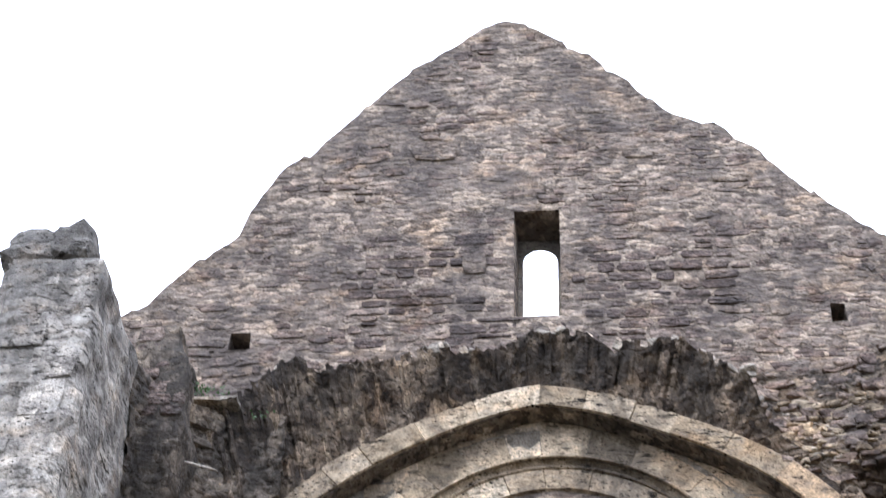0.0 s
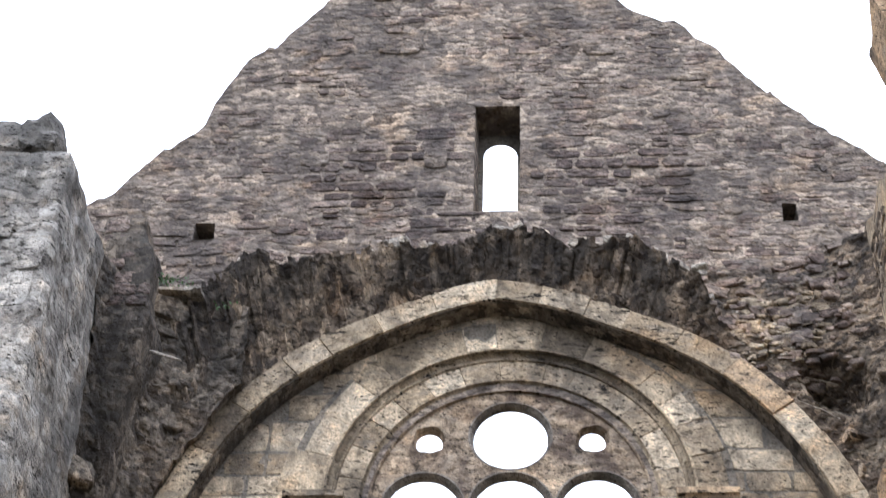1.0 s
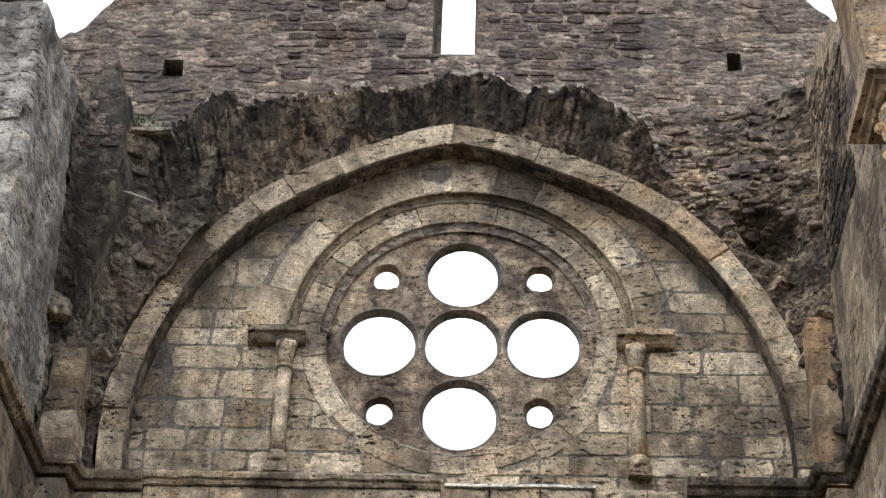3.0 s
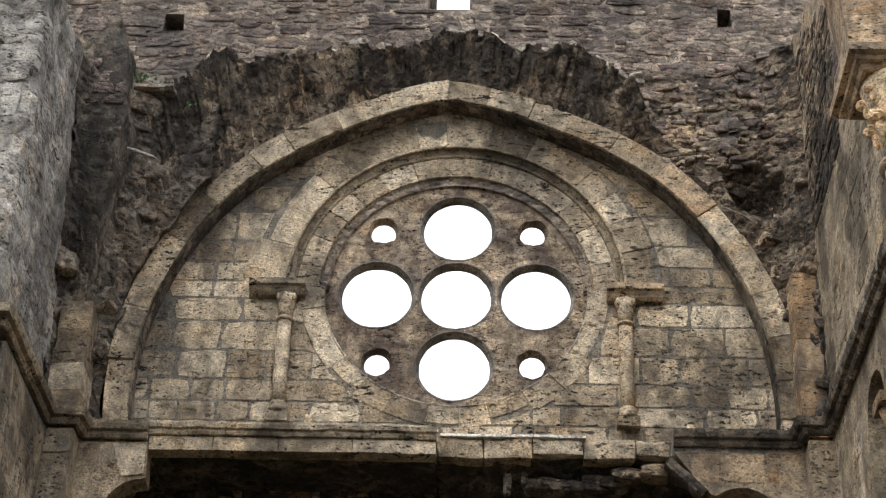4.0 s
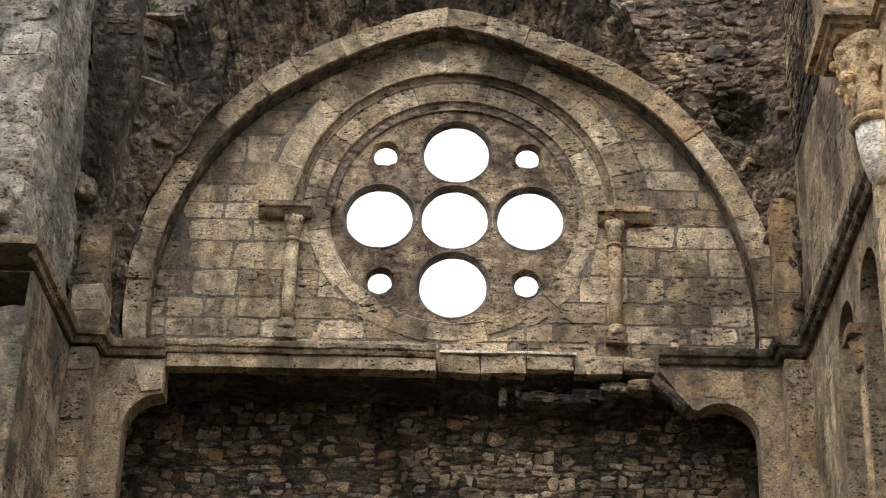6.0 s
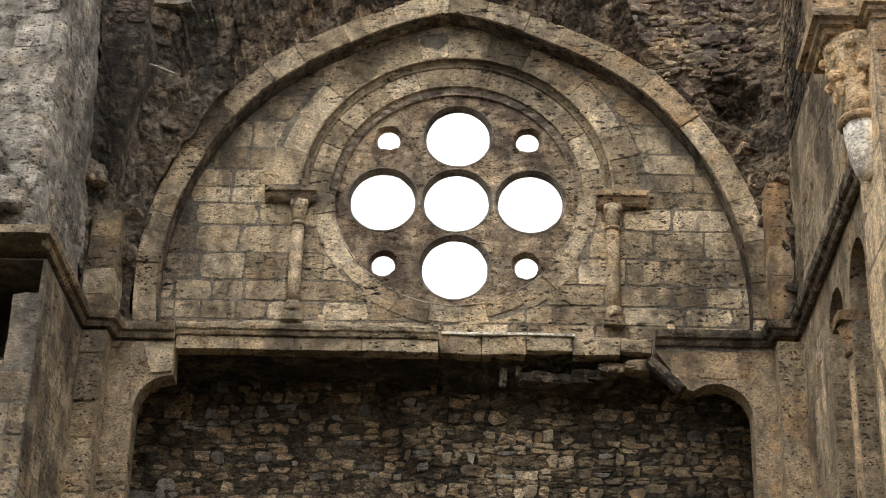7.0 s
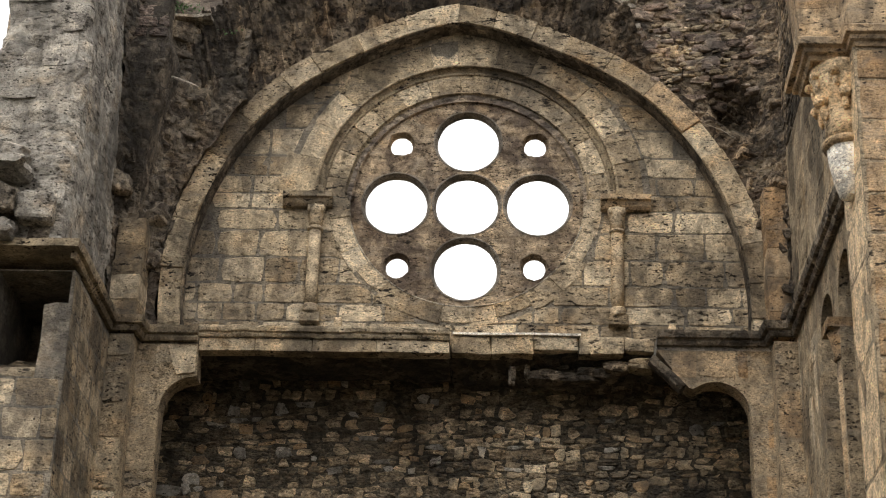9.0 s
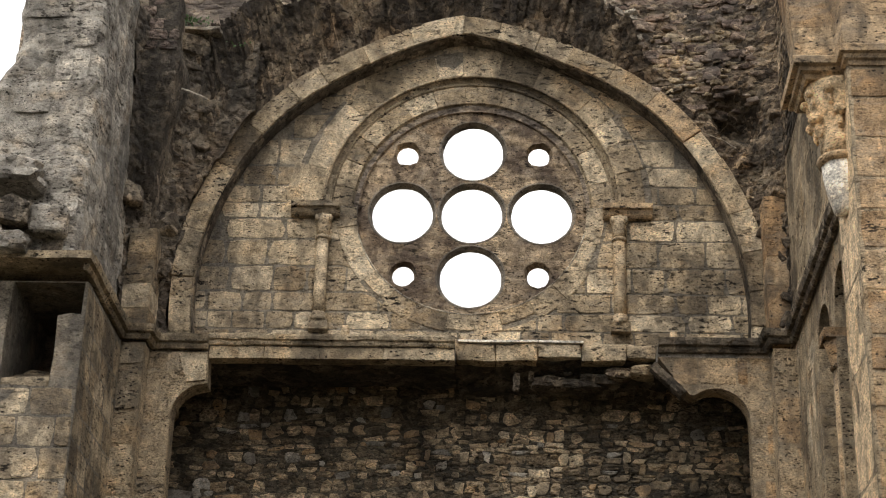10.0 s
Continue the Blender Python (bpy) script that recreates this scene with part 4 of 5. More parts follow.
for o in (turned("shaft", X_RIGHT + 0.06, -3.57, [(0.085, 7.0), (0.085, 9.15)], WARM, wc),
          turned("capital", X_RIGHT + 0.05, -3.57, [(0.085, 9.15), (0.11, 9.17), (0.095, 9.2), (0.12, 9.32), (0.16, 9.46)], WARM, wc, wear=0.03),
          box("abacus", X_RIGHT - 0.13, X_RIGHT + 0.25, -3.75, -3.39, 9.46, 9.58, WARM, wc, 0.006, 0.1, edge=0.01)):
    o.matrix_parent_inverse = iw

pier = box("pier", 3.62, 5.2, -6.72, -5.8, GROUND, 10.92, WARMMORTAR, None, 0.008, 0.3)
tagged(pier, "tall warm travertine pier with moulded impost and corbelled half-column", "pier")
bust = new("corbelled_capital")
bust.location = (3.62, -6.25, 9.6)
tagged(bust, "tapering corbelled half-column with carved leaf capital on the pier", "capital")
ib = Matrix.Translation((-3.62, 6.25, -9.6))
bits = [turned("shaft", 3.6, -6.25, [(0.05, 9.63), (0.1, 9.66), (0.14, 9.82), (0.175, 10.0), (0.185, 10.12)], LIMEWASH, bust, 20, wear=0.012),
        turned("neck_ring", 3.6, -6.25, [(0.185, 10.12), (0.22, 10.135), (0.23, 10.165), (0.22, 10.195), (0.185, 10.21)], WARM, bust, 20),
        turned("bell", 3.6, -6.25, [(0.18, 10.21), (0.19, 10.4), (0.225, 10.6), (0.29, 10.84), (0.31, 10.92)], PALE, bust, 24, wear=0.012)]
for k, (deg, r, z, w) in enumerate(((150, 0.255, 10.58, 0.075), (205, 0.26, 10.56, 0.08), (262, 0.25, 10.6, 0.07), (120, 0.29, 10.82, 0.05),
                                    (165, 0.3, 10.8, 0.055), (205, 0.3, 10.82, 0.05), (245, 0.3, 10.8, 0.055), (285, 0.29, 10.82, 0.05))):
    a = math.radians(deg)
    bits.append(rock("leaf", 3.6 + r * math.cos(a), -6.25 + r * math.sin(a), z, w, w, w * 0.9, PALE, bust, 30 + k, square=0.1))
    bits.append(rock("leaf", 3.6 + (r - 0.03) * math.cos(a), -6.25 + (r - 0.03) * math.sin(a), z - w * 1.3, w * 0.55, w * 0.55, w * 1.2, PALE, bust, 50 + k, square=0.1))
for o in bits:
    o.matrix_parent_inverse = ib
PROFILE = [(0, 0), (0.03, 0), (0.05, 0.035), (0.09, 0.05), (0.1, 0.085), (0.15, 0.1), (0.16, 0.16), (0.14, 0.175), (0, 0.185)]
ab_prof = PROFILE
ab = run("abacus", [(o, u * 1.05) for o, u in ab_prof], [(3.7, -6.46, 10.92, 0, -1), (3.31, -6.46, 10.92, -1, -1), (3.31, -5.85, 10.92, -1, 1), (3.7, -5.85, 10.92, 0, 1)], WARM, bust, rough=0.006)
ab.matrix_parent_inverse = ib
core = box("abacus_core", 3.315, 3.7, -6.455, -5.855, 10.921, 11.11, WARM, bust, 0, 0.3)
core.matrix_parent_inverse = ib
run("impost", [(o * 0.75, u * 1.05) for o, u in PROFILE], [(3.66, -6.35, 10.92, -1, 0), (3.66, -6.72, 10.92, -1, -1), (3.9, -6.72, 10.92, 0, -1), (5.3, -6.72, 10.92, 0, -1)], WARM, pier, rough=0.006)
box("impost_core", 3.665, 5.2, -6.715, -5.8, 10.921, 11.1, WARM, pier, 0, 0.4)


def springing(u, v):
    z = 11.12 + u * (1.85 + 0.25 * noise.noise(Vector((v * 9, 0, 2))))
    inward = 0.1 + 0.26 * u * u
    loop = ((3.95, -5.8), (3.35 - inward, -5.86), (3.3 - inward, -6.44), (3.62 - inward * 0.6, -6.5), (3.66 - inward * 0.5, -6.7), (5.2, -6.7))
    k = v * 5
    i = min(4, int(k))
    a, b = Vector(loop[i]), Vector(loop[i + 1])
    p = a.lerp(b, k - i)
    return p.x, p.y, z


arch_foot = new("arch_springing")
arch_foot.location = (3.5, -6.2, 11.12)
tagged(arch_foot, "broken springing of a transverse arch leaning from the pier", "arch")
for k in range(5):
    o = grid_surface("course_stone", lambda u, v, k=k: springing((k + 0.004 + 0.992 * u) / 5, v), 5, 30, WARM, arch_foot, 0.012, 3.0, thick=(0.5, 0.1, 0))
    o.matrix_parent_inverse = Matrix.Translation((-3.5, 6.2, -11.12))

# ---- niche under the tympanum ----
niche = box("wall_niche", -4.3, 4.0, 0.45, 1.05, GROUND, Z_STRING - 0.004, DARKMORTAR, None, 0.02, 0.3)
structure(niche, "rubble back wall of the deep recess under the lintel")
for x0, x1 in ((-4.125, -3.95), (3.72, 3.895)):
    box("recess_side", x0, x1, -0.49, 0.446, GROUND, Z_STRING - 0.14, DARKMORTAR, niche, 0.01, 0.25)
# Added slab keeps light from leaking into the recess from above.
box("recess_roof", -4.12, -3.14, -0.78, 0.44, Z_STRING - 0.126, Z_STRING - 0.01, MOSSY_SHADED, niche, 0.006, 0.15)
jamb_l = slab("wall_jamb_left", [(-3.5, GROUND), (-3.53, 9.54)] + circle(-3.13, 9.56, 0.4, 8, math.pi * 0.97, math.pi * 0.52) + [(-3.12, 9.97), (-3.135, Z_STRING - 0.13), (-4.13, Z_STRING - 0.13), (-4.13, GROUND)], [], -0.8, -0.5, WARMMORTAR, None, 0.006, 0.25)
structure(jamb_l, "ashlar jamb of the recess with a quarter-round shoulder")
jamb_r = slab("wall_jamb_right", [(3.9, GROUND), (3.9, Z_STRING - 0.13), (2.3, Z_STRING - 0.13), (2.42, 10.2), (2.66, 9.9)] + circle(2.97, 9.58, 0.4, 10, math.pi * 0.72, 0) + [(3.36, GROUND)], [], -0.8, -0.5, WARMMORTAR, None, 0.006, 0.25)
structure(jamb_r, "ashlar jamb of the recess with a broken arched shoulder")
wedge = slab("shoulder_stone", [(-3.48, 10.34), (-3.42, 10.12), (-3.36, 9.98), (-3.14, 10.0), (-3.145, 10.34)], [], -0.825, -0.79, ASHLAR, jamb_l, 0.004, 0.12)
pil_l = box("pilaster", -4.2, -3.85, -1.1, -0.803, GROUND, Z_STRING - 0.13, WARMMORTAR, None, 0.006, 0.2)
tagged(pil_l, "flat travertine corner pilaster under the string course", "pilaster", "corner pilasters")
pil_r = box("pilaster", 3.63, 3.905, -1.12, -0.803, GROUND, Z_STRING - 0.13, WARMMORTAR, None, 0.006, 0.2)
tagged(pil_r, "flat travertine corner pilaster under the string course", "pilaster", "corner pilasters")

lintel = new("lintel")
lintel.location = (-1.6, -0.75, 10.3)
il = Matrix.Translation((1.6, 0.75, -10.3))
tagged(lintel, "long travertine lintel with moulded cornice, broken off in the middle", "lintel")
x = -3.13
while x < -0.2:
    w = min(rng.uniform(0.6, 0.95), -0.15 - x)
    if -0.15 - x - w < 0.3:
        w = -0.15 - x
    b = box("lintel_stone", x, x + w - 0.002, -0.77, -0.56, 10.31, 10.47, ASHLAR, lintel, 0.009, 0.08, edge=0.005)
    b.matrix_parent_inverse = il
    x += w
MOULD = [(0, 0), (0.035, 0), (0.05, 0.025), (0.05, 0.05), (0.085, 0.06), (0.1, 0.1), (0.1, 0.125), (0.06, 0.135), (0, 0.14)]
x = -3.13
while x < -0.2:
    w = min(rng.uniform(0.7, 1.1), -0.15 - x)
    if -0.15 - x - w < 0.35:
        w = -0.15 - x
    c = run("cornice", MOULD, straight(x, x + w - 0.006, -0.76, 10.473 + rng.uniform(-0.006, 0.006), 0.06), ASHLAR, lintel, rough=0.014)
    c.matrix_parent_inverse = il
    x += w
# Dark core puts the shade under the lintel into its colour.
b = box("core", -3.12, -0.17, -0.557, 0.25, 10.33, 10.47, MOSSY_SHADED, lintel, 0.03, 0.1)
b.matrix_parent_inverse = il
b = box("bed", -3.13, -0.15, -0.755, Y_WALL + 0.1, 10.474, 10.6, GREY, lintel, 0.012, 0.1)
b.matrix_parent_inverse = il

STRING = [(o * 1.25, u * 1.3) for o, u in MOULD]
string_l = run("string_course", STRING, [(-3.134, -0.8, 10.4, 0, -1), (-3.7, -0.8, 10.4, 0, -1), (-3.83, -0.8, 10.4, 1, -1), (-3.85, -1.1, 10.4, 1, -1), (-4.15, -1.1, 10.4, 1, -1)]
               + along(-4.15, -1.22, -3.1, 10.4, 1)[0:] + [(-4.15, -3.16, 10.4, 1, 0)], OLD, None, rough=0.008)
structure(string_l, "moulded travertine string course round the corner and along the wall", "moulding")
# Bed below the impost slab is set back and darker than it.
string_bed = box("string_bed", -6.4, -4.16, -2.5, -1.0, 10.345, 10.49, MOSSY_SHADED, string_l, 0.01, 0.2)
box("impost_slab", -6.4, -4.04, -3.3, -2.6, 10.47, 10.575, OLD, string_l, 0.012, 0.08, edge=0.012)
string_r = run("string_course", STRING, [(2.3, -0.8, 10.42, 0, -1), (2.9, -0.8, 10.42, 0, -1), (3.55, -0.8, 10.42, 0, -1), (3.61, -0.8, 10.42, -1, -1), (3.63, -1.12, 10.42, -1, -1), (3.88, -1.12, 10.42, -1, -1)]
               + along(3.88, -1.24, -5.75, 10.42, -1), MOSSY_SHADED, None, rough=0.008)
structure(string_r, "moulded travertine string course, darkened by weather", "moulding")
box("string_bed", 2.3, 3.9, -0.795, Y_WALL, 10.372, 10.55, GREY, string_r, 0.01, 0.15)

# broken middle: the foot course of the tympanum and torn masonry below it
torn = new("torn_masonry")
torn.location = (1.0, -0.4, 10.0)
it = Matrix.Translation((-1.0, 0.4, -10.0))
tagged(torn, "crumbling torn masonry where the lintel has fallen, its shade put into dark stone", "masonry")
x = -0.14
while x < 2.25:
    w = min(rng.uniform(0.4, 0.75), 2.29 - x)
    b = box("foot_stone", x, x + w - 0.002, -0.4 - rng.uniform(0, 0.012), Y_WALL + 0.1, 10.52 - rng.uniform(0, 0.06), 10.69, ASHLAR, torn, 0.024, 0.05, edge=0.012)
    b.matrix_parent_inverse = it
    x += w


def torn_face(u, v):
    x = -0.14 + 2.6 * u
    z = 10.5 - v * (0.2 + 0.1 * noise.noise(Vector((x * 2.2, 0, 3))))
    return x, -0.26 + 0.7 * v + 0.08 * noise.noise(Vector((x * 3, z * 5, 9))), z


# Shade below the ledge is put into the dark core and blocks.
o = grid_surface("core", torn_face, 50, 12, MOSSY_SHADED, torn, 0.03, 3.0, thick=(0, 0.04, 0.15))
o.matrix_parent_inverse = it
scatter(torn_face, 14, torn, it, MOSSY_SHADED, (0.1, 0.25), random.Random(41))
for k, (x, y, z, sx, sy, sz, mat) in enumerate(((1.3, -0.05, 10.26, 0.42, 0.16, 0.075, MOSSY_SHADED), (1.62, -0.06, 10.32, 0.3, 0.18, 0.08, MOSSY_SHADED), (1.86, -0.2, 10.36, 0.2, 0.15, 0.09, BROWN),
                                                 (2.14, -0.24, 10.38, 0.19, 0.16, 0.085, OLD), (1.0, -0.02, 10.3, 0.26, 0.16, 0.09, MOSSY_SHADED), (0.6, -0.1, 10.29, 0.05, 0.08, 0.15, MOSSY_SHADED), (0.78, -0.05, 10.36, 0.045, 0.07, 0.1, MOSSY_SHADED))):
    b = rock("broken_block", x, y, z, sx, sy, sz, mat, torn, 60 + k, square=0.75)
    b.matrix_parent_inverse = it
frag = box("fallen_stone", -0.06, 0.06, -0.09, 0.09, -0.27, 0.27, MOSSY_SHADED, None, 0.012, 0.06, edge=0.02)
frag.matrix_basis = pose(2.41, -0.76, 10.08, 0, -44, 0)
tagged(frag, "broken cornice stone hanging askew from the shoulder of the recess", "stone")

# ---- small things on the ledges ----
for x, z in ((-1.5, 10.605), (2.5, 10.565)):
    o = box("stump", x - 0.05, x + 0.05, -0.68, -0.54, z, z + 0.2, PALE, None, 0.012, 0.05, edge=0.015)
    tagged(o, "small broken upright stone standing on the cornice ledge", "stone", "stumps on the ledge")
# White lime strip, whose colour also carries the highlight along the ledge.
strip = box("mortar_strip", -0.12, 1.42, -0.435, -0.29, 10.692, 10.72, LIMEWASH, None, 0.005, 0.06)
tagged(strip, "pale lime strip that paints the thin highlight along the broken ledge", "mortar")
rr = random.Random(91)
for k in range(16):
    p = Vector(right_corner(rr.uniform(0.53, 0.68), rr.uniform(0.25, 0.7)))
    p.y -= 0.03
    cu = bpy.data.curves.new("root", "CURVE")
    cu.dimensions, cu.bevel_depth, cu.bevel_resolution = "3D", rr.uniform(0.004, 0.009), 1
    sp = cu.splines.new("POLY")
    sp.points.add(7)
    d = Vector((rr.uniform(-1, 1), rr.uniform(-0.7, 0.1), rr.uniform(-0.5, 0.6))).normalized() * 0.07
    for i, q in enumerate(sp.points):
        q.co = (*p, 1)
        q.radius = 1 - i / 9
        p = p + d
        d = (d + Vector((rr.gauss(0, 0.02), rr.gauss(0, 0.015), rr.gauss(0, 0.02)))).normalized() * 0.07
    cu.materials.append(WOOD if k == 0 else TWIG)
    tagged(new("root", cu), "thin bare root hanging from the torn vault core", "root", "roots in the vault core")
shelf = box("ledge_stone", -3.84, -3.26, -1.12, -0.4, 14.74, 14.8, CHALK_SKYLIT, None, 0.03, 0.07, edge=0.02)
tagged(shelf, "flat pale stone jutting from the broken vault corner", "stone")
rod = turned("stick", 0, 0, [(0.012, -0.2), (0.02, -0.1), (0.018, 0.1), (0.008, 0.22)], WOOD, None, 8)
rod.matrix_basis = Matrix.Translation((-3.5, -1.33, 13.66)) @ Euler((0.2, radians(118), 0)).to_matrix().to_4x4()
tagged(rod, "short bleached stick caught in the vault corner", "stick")
weed_v, weed_f = [], []
wr = random.Random(8)
for cx, cy, cz, n in ((-3.7, -1.08, 14.86, 60), (-3.0, -1.1, 14.5, 16), (-3.5, -1.0, 14.9, 25)):
    for _ in range(n):
        p = Vector((cx + wr.gauss(0, 0.07), cy + wr.gauss(0, 0.05), cz + wr.uniform(0, 0.03)))
        d = Vector((wr.gauss(0, 1), wr.gauss(0, 1), wr.uniform(0.3, 1.4))).normalized() * wr.uniform(0.03, 0.07)
        s = d.cross(Vector((wr.gauss(0, 1), wr.gauss(0, 1), 0.3))).normalized() * 0.012
        o = len(weed_v)
        weed_v += [p, p + d * 0.5 + s, p + d, p + d * 0.5 - s]
        weed_f.append((o, o + 1, o + 2, o + 3))
weeds = solid("weeds", weed_v, weed_f, LEAF)
tagged(weeds, "small green weeds growing on the broken ledge", "weeds", kind="stuff")

# ---- stones of the walls ----
def clipped(parent, x, z, w, h, radius, r):
    """A block of the tympanum cut back to the ring round the rose."""
    pts = [(x - w / 2 + w * i / 4, z - h / 2) for i in range(4)] + [(x + w / 2, z - h / 2 + h * i / 3) for i in range(3)]
    pts += [(x + w / 2 - w * i / 4, z + h / 2) for i in range(4)] + [(x - w / 2, z + h / 2 - h * i / 3) for i in range(3)]
    out, inner = [], 0
    for px, pz in pts:
        d = math.hypot(px, pz - ZC)
        if d < radius:
            inner += 1
            px, pz = px * radius / d, ZC + (pz - ZC) * radius / d
        out.append((px, pz))
    if inner > 12:
        return
    cx, cz = sum(p[0] for p in out) / len(out), sum(p[1] for p in out) / len(out)
    n, d = len(out), r.uniform(0.004, 0.01)
    verts = [(px, Y_WALL + 0.02, pz) for px, pz in out] + [(px, Y_WALL - d + 0.004, pz) for px, pz in out]
    verts += [(cx + (px - cx) * 0.955, Y_WALL - d, cz + (pz - cz) * 0.95) for px, pz in out]
    faces = [(a * n + i, a * n + (i + 1) % n, (a + 1) * n + (i + 1) % n, (a + 1) * n + i) for a in (0, 1) for i in range(n)] + [tuple(range(2 * n, 3 * n))]
    solid("ashlar", verts, faces, ASHLAR, parent)


ar = random.Random(12)
plain = []
for x, z, w, h in courses(-3.75, 3.75, Z_STRING + 0.09, 15.1, (0.22, 0.4), (0.3, 0.85), ar):
    if not inside((x, z), tymp_outline):
        continue
    radius = 1.73 if z < ZC + 0.05 else 2.3
    near = math.hypot(max(abs(x) - w / 2, 0), max(abs(z - ZC) - h / 2, 0))
    if near < radius:
        if math.hypot(abs(x) + w / 2, abs(z - ZC) + h / 2) > radius:
            clipped(tymp, x, z, w - 0.03, h - 0.03, radius + 0.012, ar)
    else:
        plain.append((x, z, w, h))
lay(tymp, plain, face_y(Y_WALL), "worn", ASHLAR, ASHLAR_J, (0.003, 0.01), 0.008, name="ashlar", r=ar)

gr = random.Random(31)


def near_slit(x, z):
    """Where the gable's stones lie bare, large and dark."""
    return abs(x + 0.1) < 2.3 and 15.9 < z < 18.1 and noise.noise(Vector((x * 1.1, z * 1.3, 8))) > -0.3


cells, dark_cells = [], []
for x, z, w, h in courses(-5.6, 5.2, 13.2, 22.4, (0.08, 0.21), (0.12, 0.46), gr, 0.4):
    if z + h / 2 > roof_z(x) - 0.12 or z + h / 2 > roof_z(x + w / 2) - 0.02 or z + h / 2 > roof_z(x - w / 2) - 0.02:
        continue
    if -0.47 - w / 2 < x < 0.12 + w / 2 and 16.72 - h / 2 < z < 18.5 + h / 2:
        continue
    if any(min(p[0] for p in hh) - w / 2 < x < max(p[0] for p in hh) + w / 2 and min(p[1] for p in hh) - h / 2 < z < max(p[1] for p in hh) + h / 2 for hh in holes):
        continue
    smear = noise.noise(Vector((x * 0.8, z * 1.1, 4.2))) + 0.5 * noise.noise(Vector((x * 2.3, z * 2.9, 1.2)))
    if inside((x, z), tymp_outline) or near_slit(x, z) or gr.random() < (0.75 if smear > 0.12 else 0.22):
        continue
    k = gr.uniform(0.7, 1.0)
    cells.append((x + gr.uniform(-0.03, 0.03), z + gr.uniform(-0.02, 0.02), w * k, h * min(1.0, k + 0.1)))
for x, z, w, h in courses(-2.6, 2.5, 15.75, 18.15, (0.13, 0.24), (0.17, 0.46), gr, 0.15):
    if near_slit(x, z) and not (-0.47 - w / 2 < x < 0.12 + w / 2 and z > 16.72 - h / 2) and gr.random() < 0.9:
        dark_cells.append((x, z, w, h))
for x, z, w, h in ((-1.45, 19.67, 0.62, 0.36), (2.57, 16.73, 0.26, 0.28), (-2.39, 17.62, 0.38, 0.26), (1.1, 19.48, 0.42, 0.17), (0.49, 20.38, 0.36, 0.2), (-0.92, 17.6, 0.3, 0.34), (2.2, 19.0, 0.5, 0.24)):
    cells = [c for c in cells if abs(c[0] - x) > (c[2] + w) / 2 - 0.03 or abs(c[1] - z) > (c[3] + h) / 2 - 0.03]
    o = new("stone", mesh_of("rubble", 3, LIME))
    o.parent = gable
    o.matrix_basis = Matrix.Translation((x, Y_GABLE, z)) @ Matrix.Diagonal((w, 0.03, h, 1))
lay(gable, cells, face_y(Y_GABLE), "broken", RUBBLE, RUBBLE_J, (0.002, 0.014), 0.004, near=lambda c: abs(c[1] - 16.6) + 0.35 * abs(c[0]), r=gr, lean=0.09, limit=220)
lay(gable, dark_cells, face_y(Y_GABLE), "rubble", DUSKY, DUSKY_J, (0.004, 0.018), 0.024, r=gr, lean=0.05, limit=120, name="dark_stone")
lay(stub, [c for c in courses(-4.34, -3.72, 14.2, 15.44, (0.12, 0.2), (0.2, 0.4), gr, 0.2) if c[0] + c[2] / 2 < -3.67 - 0.17 * max(0.0, c[1] - 14.2)], face_y(-1.49), "rubble", DUSKY, DUSKY_J, (0.008, 0.03), 0.006, r=gr, lean=0.06)

nr = random.Random(51)
cells = []
for x, z, w, h in courses(-3.95, 3.72, 7.2, 10.42, (0.06, 0.17), (0.07, 0.27), nr, 0.5):
    if nr.random() < 0.07:
        continue
    k = nr.uniform(0.7, 1.1) if nr.random() < 0.5 else 1.0
    z += 0.035 * math.sin(x * 1.7 + z) + 0.03 * noise.noise(Vector((x * 2.5, z * 3, 2)))
    cells.append((x + nr.uniform(-0.02, 0.02), z, w * k, h * min(1.0, k + 0.15)))
pale = [(x, z, w, h) for x, z, w, h in cells if -0.2 < x < 3.0 and 8.0 < z < 9.8 and nr.random() < 0.38]
cells = [c for c in cells if c not in pale]
rusty = [c for c in cells if nr.random() < 0.09]
greys = [c for c in cells if c not in rusty and nr.random() < 0.08]
cells = [c for c in cells if c not in rusty and c not in greys]
lay(niche, rusty, face_y(0.45), "broken", WARM, WARM_J, (0.006, 0.022), 0.004, r=nr, lean=0.2, name="rusty_stone")
lay(niche, greys, face_y(0.45), "broken", GREY, GREY_J, (0.006, 0.022), 0.004, r=nr, lean=0.2, name="grey_stone")
lay(niche, pale, face_y(0.45), "broken", ASHLAR, ASHLAR_J, (0.01, 0.024), 0.002, r=nr, lean=0.12, name="pale_stone")
lay(niche, cells, face_y(0.45), "broken", NICHE, NICHE_J, (0.003, 0.018), 0.002, near=lambda c: abs(c[1] - 8.7) + 0.2 * abs(c[0]), r=nr, lean=0.2, limit=320)

sr = random.Random(61)
lay(left_wall, [c for c in courses(-5.2, X_LEFT - 0.03, 10.62, 14.8, (0.3, 0.48), (0.35, 0.7), sr) if sr.random() < 0.45], face_y(-3.17), "worn", GREY, GREY_J, (0.003, 0.012), 0.008, name="ashlar", r=sr)
low = [c for c in courses(-6.0, -4.14, 6.5, 10.3, (0.26, 0.38), (0.35, 0.6), sr) if not (-5.0 - c[2] / 2 < c[0] < -4.42 + c[2] / 2 and c[1] + c[3] / 2 > 9.1) and not (c[0] > -4.5 and c[1] + c[3] / 2 > 9.94)]
lay(left_low, low, face_y(-2.96), "worn", ASHLAR, ASHLAR_J, (0.004, 0.016), 0.006, name="ashlar", r=sr)
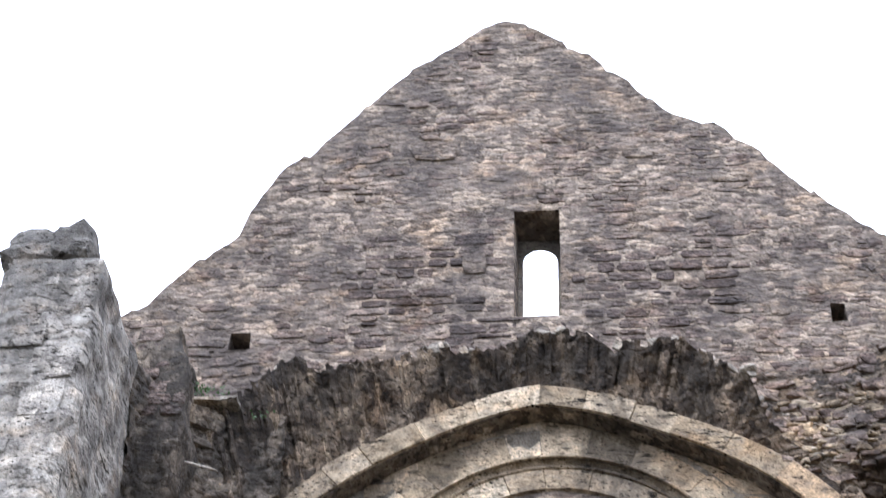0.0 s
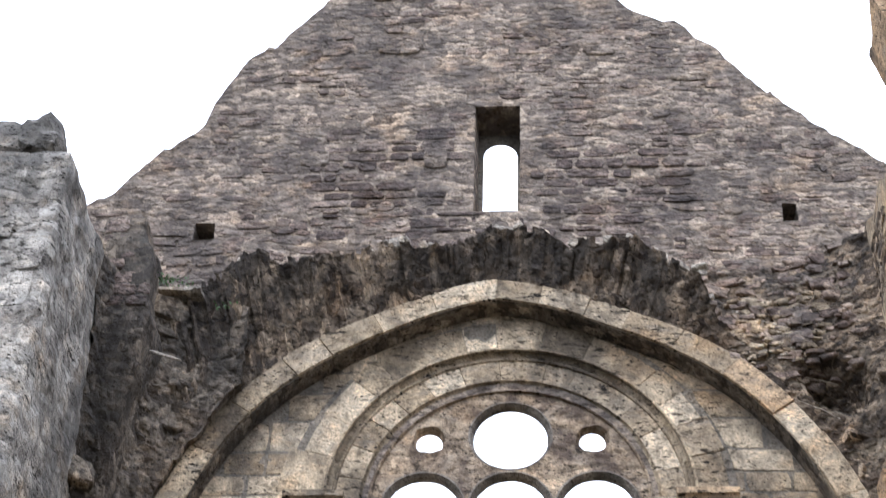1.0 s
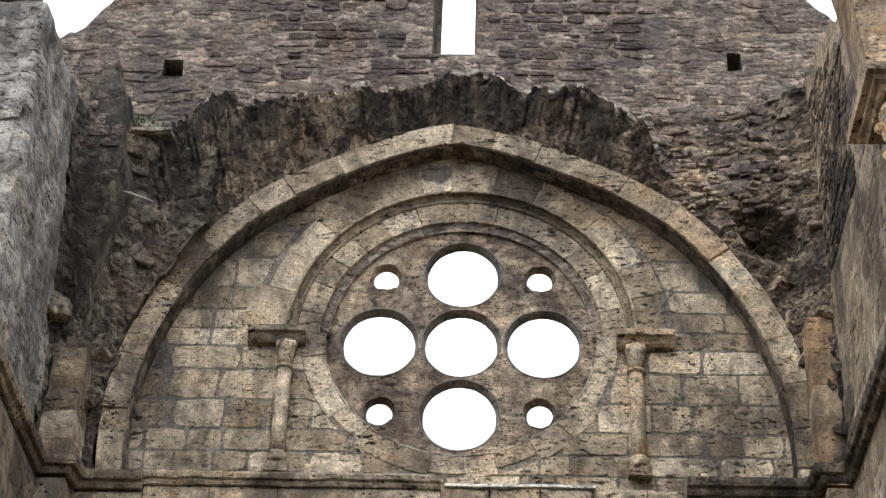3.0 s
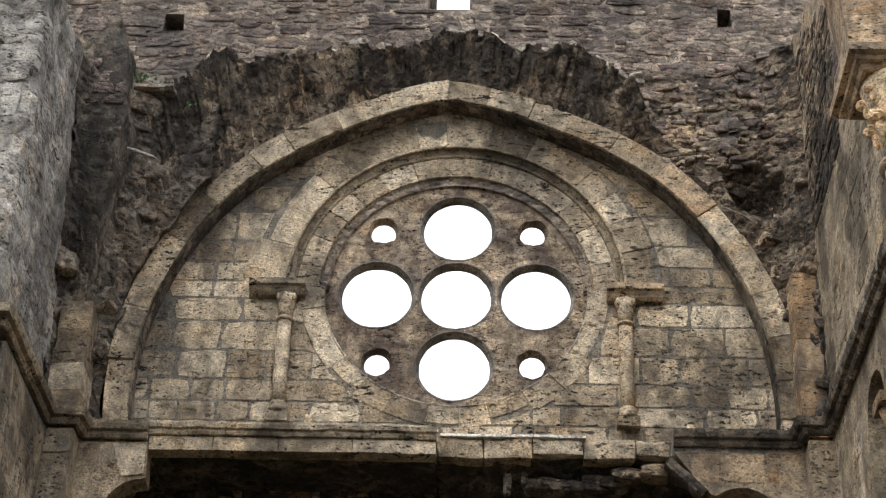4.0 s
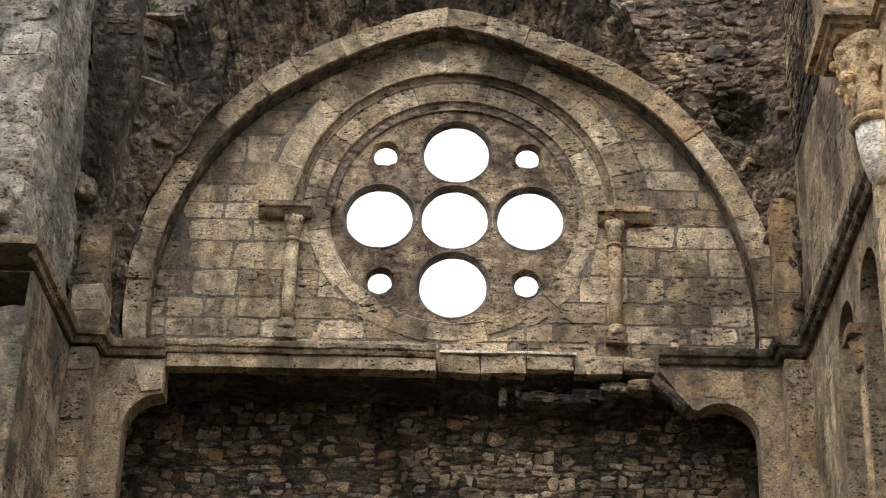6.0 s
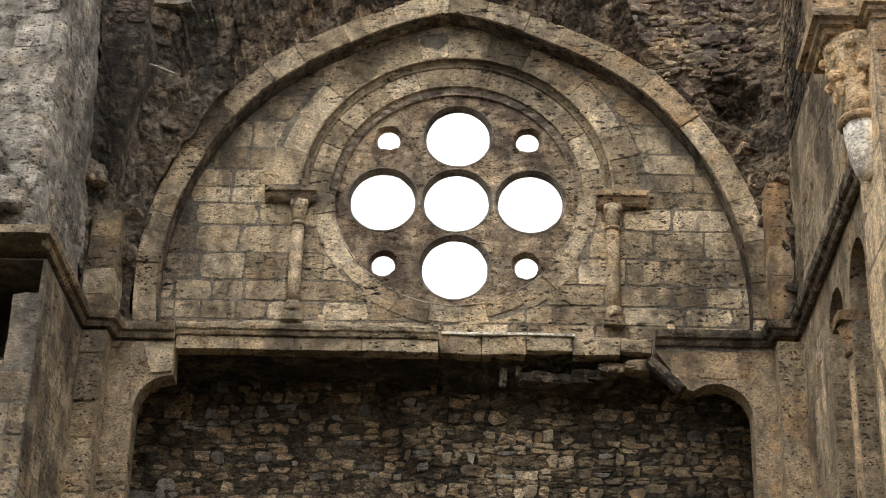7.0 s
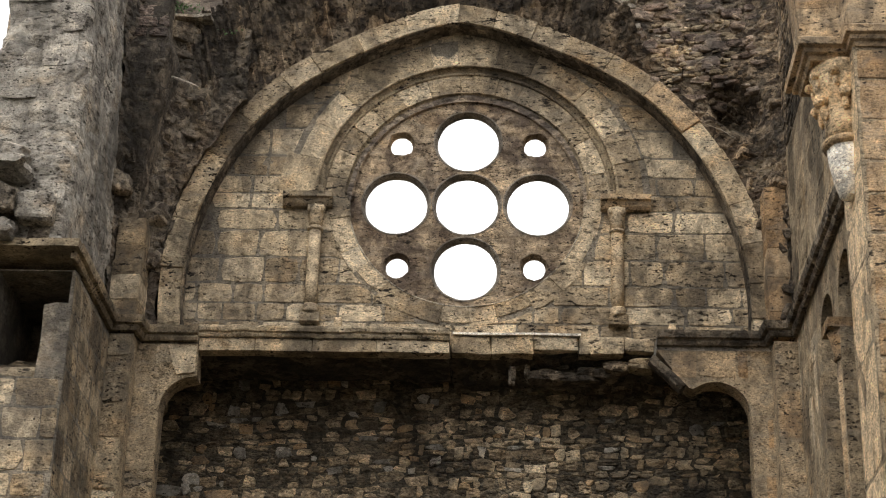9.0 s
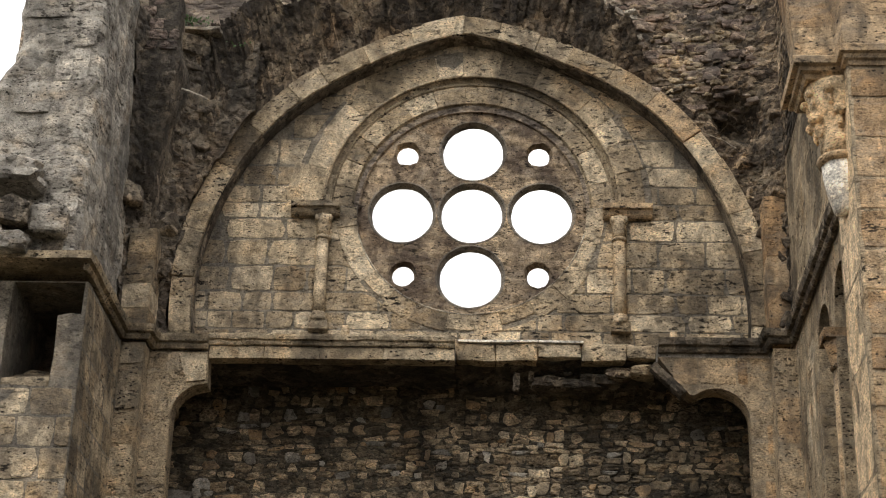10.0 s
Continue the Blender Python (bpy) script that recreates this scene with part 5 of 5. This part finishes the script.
lay(left_low, courses(-2.94, -1.12, 6.5, 10.3, (0.26, 0.4), (0.35, 0.65), sr), face_left(-4.13), "worn", OLD, OLD_J, (0.001, 0.003), 0.003, name="ashlar", r=sr)
jl = [c for c in courses(-3.8, -3.14, 6.5, 10.36, (0.28, 0.45), (0.25, 0.5), sr) if c[0] + c[2] / 2 < -3.54 or c[1] - c[3] / 2 > 9.98]
jl = [c for c in jl if c[1] < 9.98] + courses(-3.8, -3.15, 10.0, 10.36, (0.3, 0.4), (0.3, 0.5), sr)
lay(jamb_l, jl, face_y(-0.8), "worn", ASHLAR, ASHLAR_J, (0.003, 0.008), 0.008, name="ashlar", r=sr)
jr = [c for c in courses(2.5, 3.62, 6.5, 10.36, (0.28, 0.45), (0.25, 0.5), sr) if c[0] - c[2] / 2 > 3.37 or c[1] - c[3] / 2 > 10.0]
jr = [c for c in jr if c[0] > 3.4] + courses(2.46, 3.36, 10.02, 10.36, (0.3, 0.4), (0.3, 0.5), sr)
lay(jamb_r, jr, face_y(-0.8), "worn", WARM, WARM_J, (0.003, 0.008), 0.008, name="ashlar", r=sr)
for p, x0, x1, mat in ((pil_l, -4.2, -3.86, ASHLAR), (pil_r, 3.63, 3.9, WARM)):
    lay(p, courses(x0, x1, 6.5, 10.36, (0.4, 0.65), (0.6, 0.8), sr), face_y(-1.11), "ashlar", mat, mat, (0.004, 0.012), 0.014, name="ashlar", r=sr)
wr_cells = []
for c in courses(1.05, 5.75, 6.8, 12.9, (0.27, 0.4), (0.35, 0.7), sr):
    near_win = any(a - c[2] / 2 < c[0] < b + c[2] / 2 and c[1] - c[3] / 2 < 10.14 for a, b in ((2.62, 3.4), (3.74, 4.52)))
    if not near_win and not 10.3 < c[1] < 10.62:
        wr_cells.append(c)
ident = Matrix.Identity(4)
upper = [c for c in courses(0.95, 5.7, 12.9, 15.6, (0.09, 0.2), (0.14, 0.4), sr, 0.3) if c[1] + c[3] / 2 < 15.55 - 0.36 * max(0.0, c[0] - 0.9)]
torn_up = [c for c in upper if c[0] < 2.7]
upper = [c for c in upper if c[0] >= 2.7]
lay(right_wall, torn_up, ident, "broken", BROWN, BROWN_J, (0.006, 0.022), 0.004, name="rubble", lean=0.08, r=sr)
lay(right_wall, upper, ident, "worn", RUBBLE, RUBBLE_J, (0.001, 0.003), 0.004, name="rubble", lean=0.05, r=sr)
for stones, mat, mat_j in (([c for c in wr_cells if c[1] > 10.5], OLD, OLD_J), ([c for c in wr_cells if c[1] < 10.5], ASHLAR, ASHLAR_J)):
    lay(right_wall, stones, ident, "worn", mat, mat_j, (0.001, 0.003), 0.004, name="ashlar", r=sr)
lay(pier, courses(3.63, 5.1, 6.2, 10.9, (0.3, 0.42), (0.4, 0.7), sr), face_y(-6.72), "ashlar", WARM, WARM_J, (0.004, 0.012), 0.014, name="ashlar", r=sr)
# The side towards the nave is laid paler than the front.
lay(pier, courses(5.82, 6.7, 6.2, 10.9, (0.7, 1.1), (0.95, 1.0), sr), face_right(3.62), "ashlar", PALE, PALE, (0.001, 0.003), 0.001, name="ashlar", r=sr)
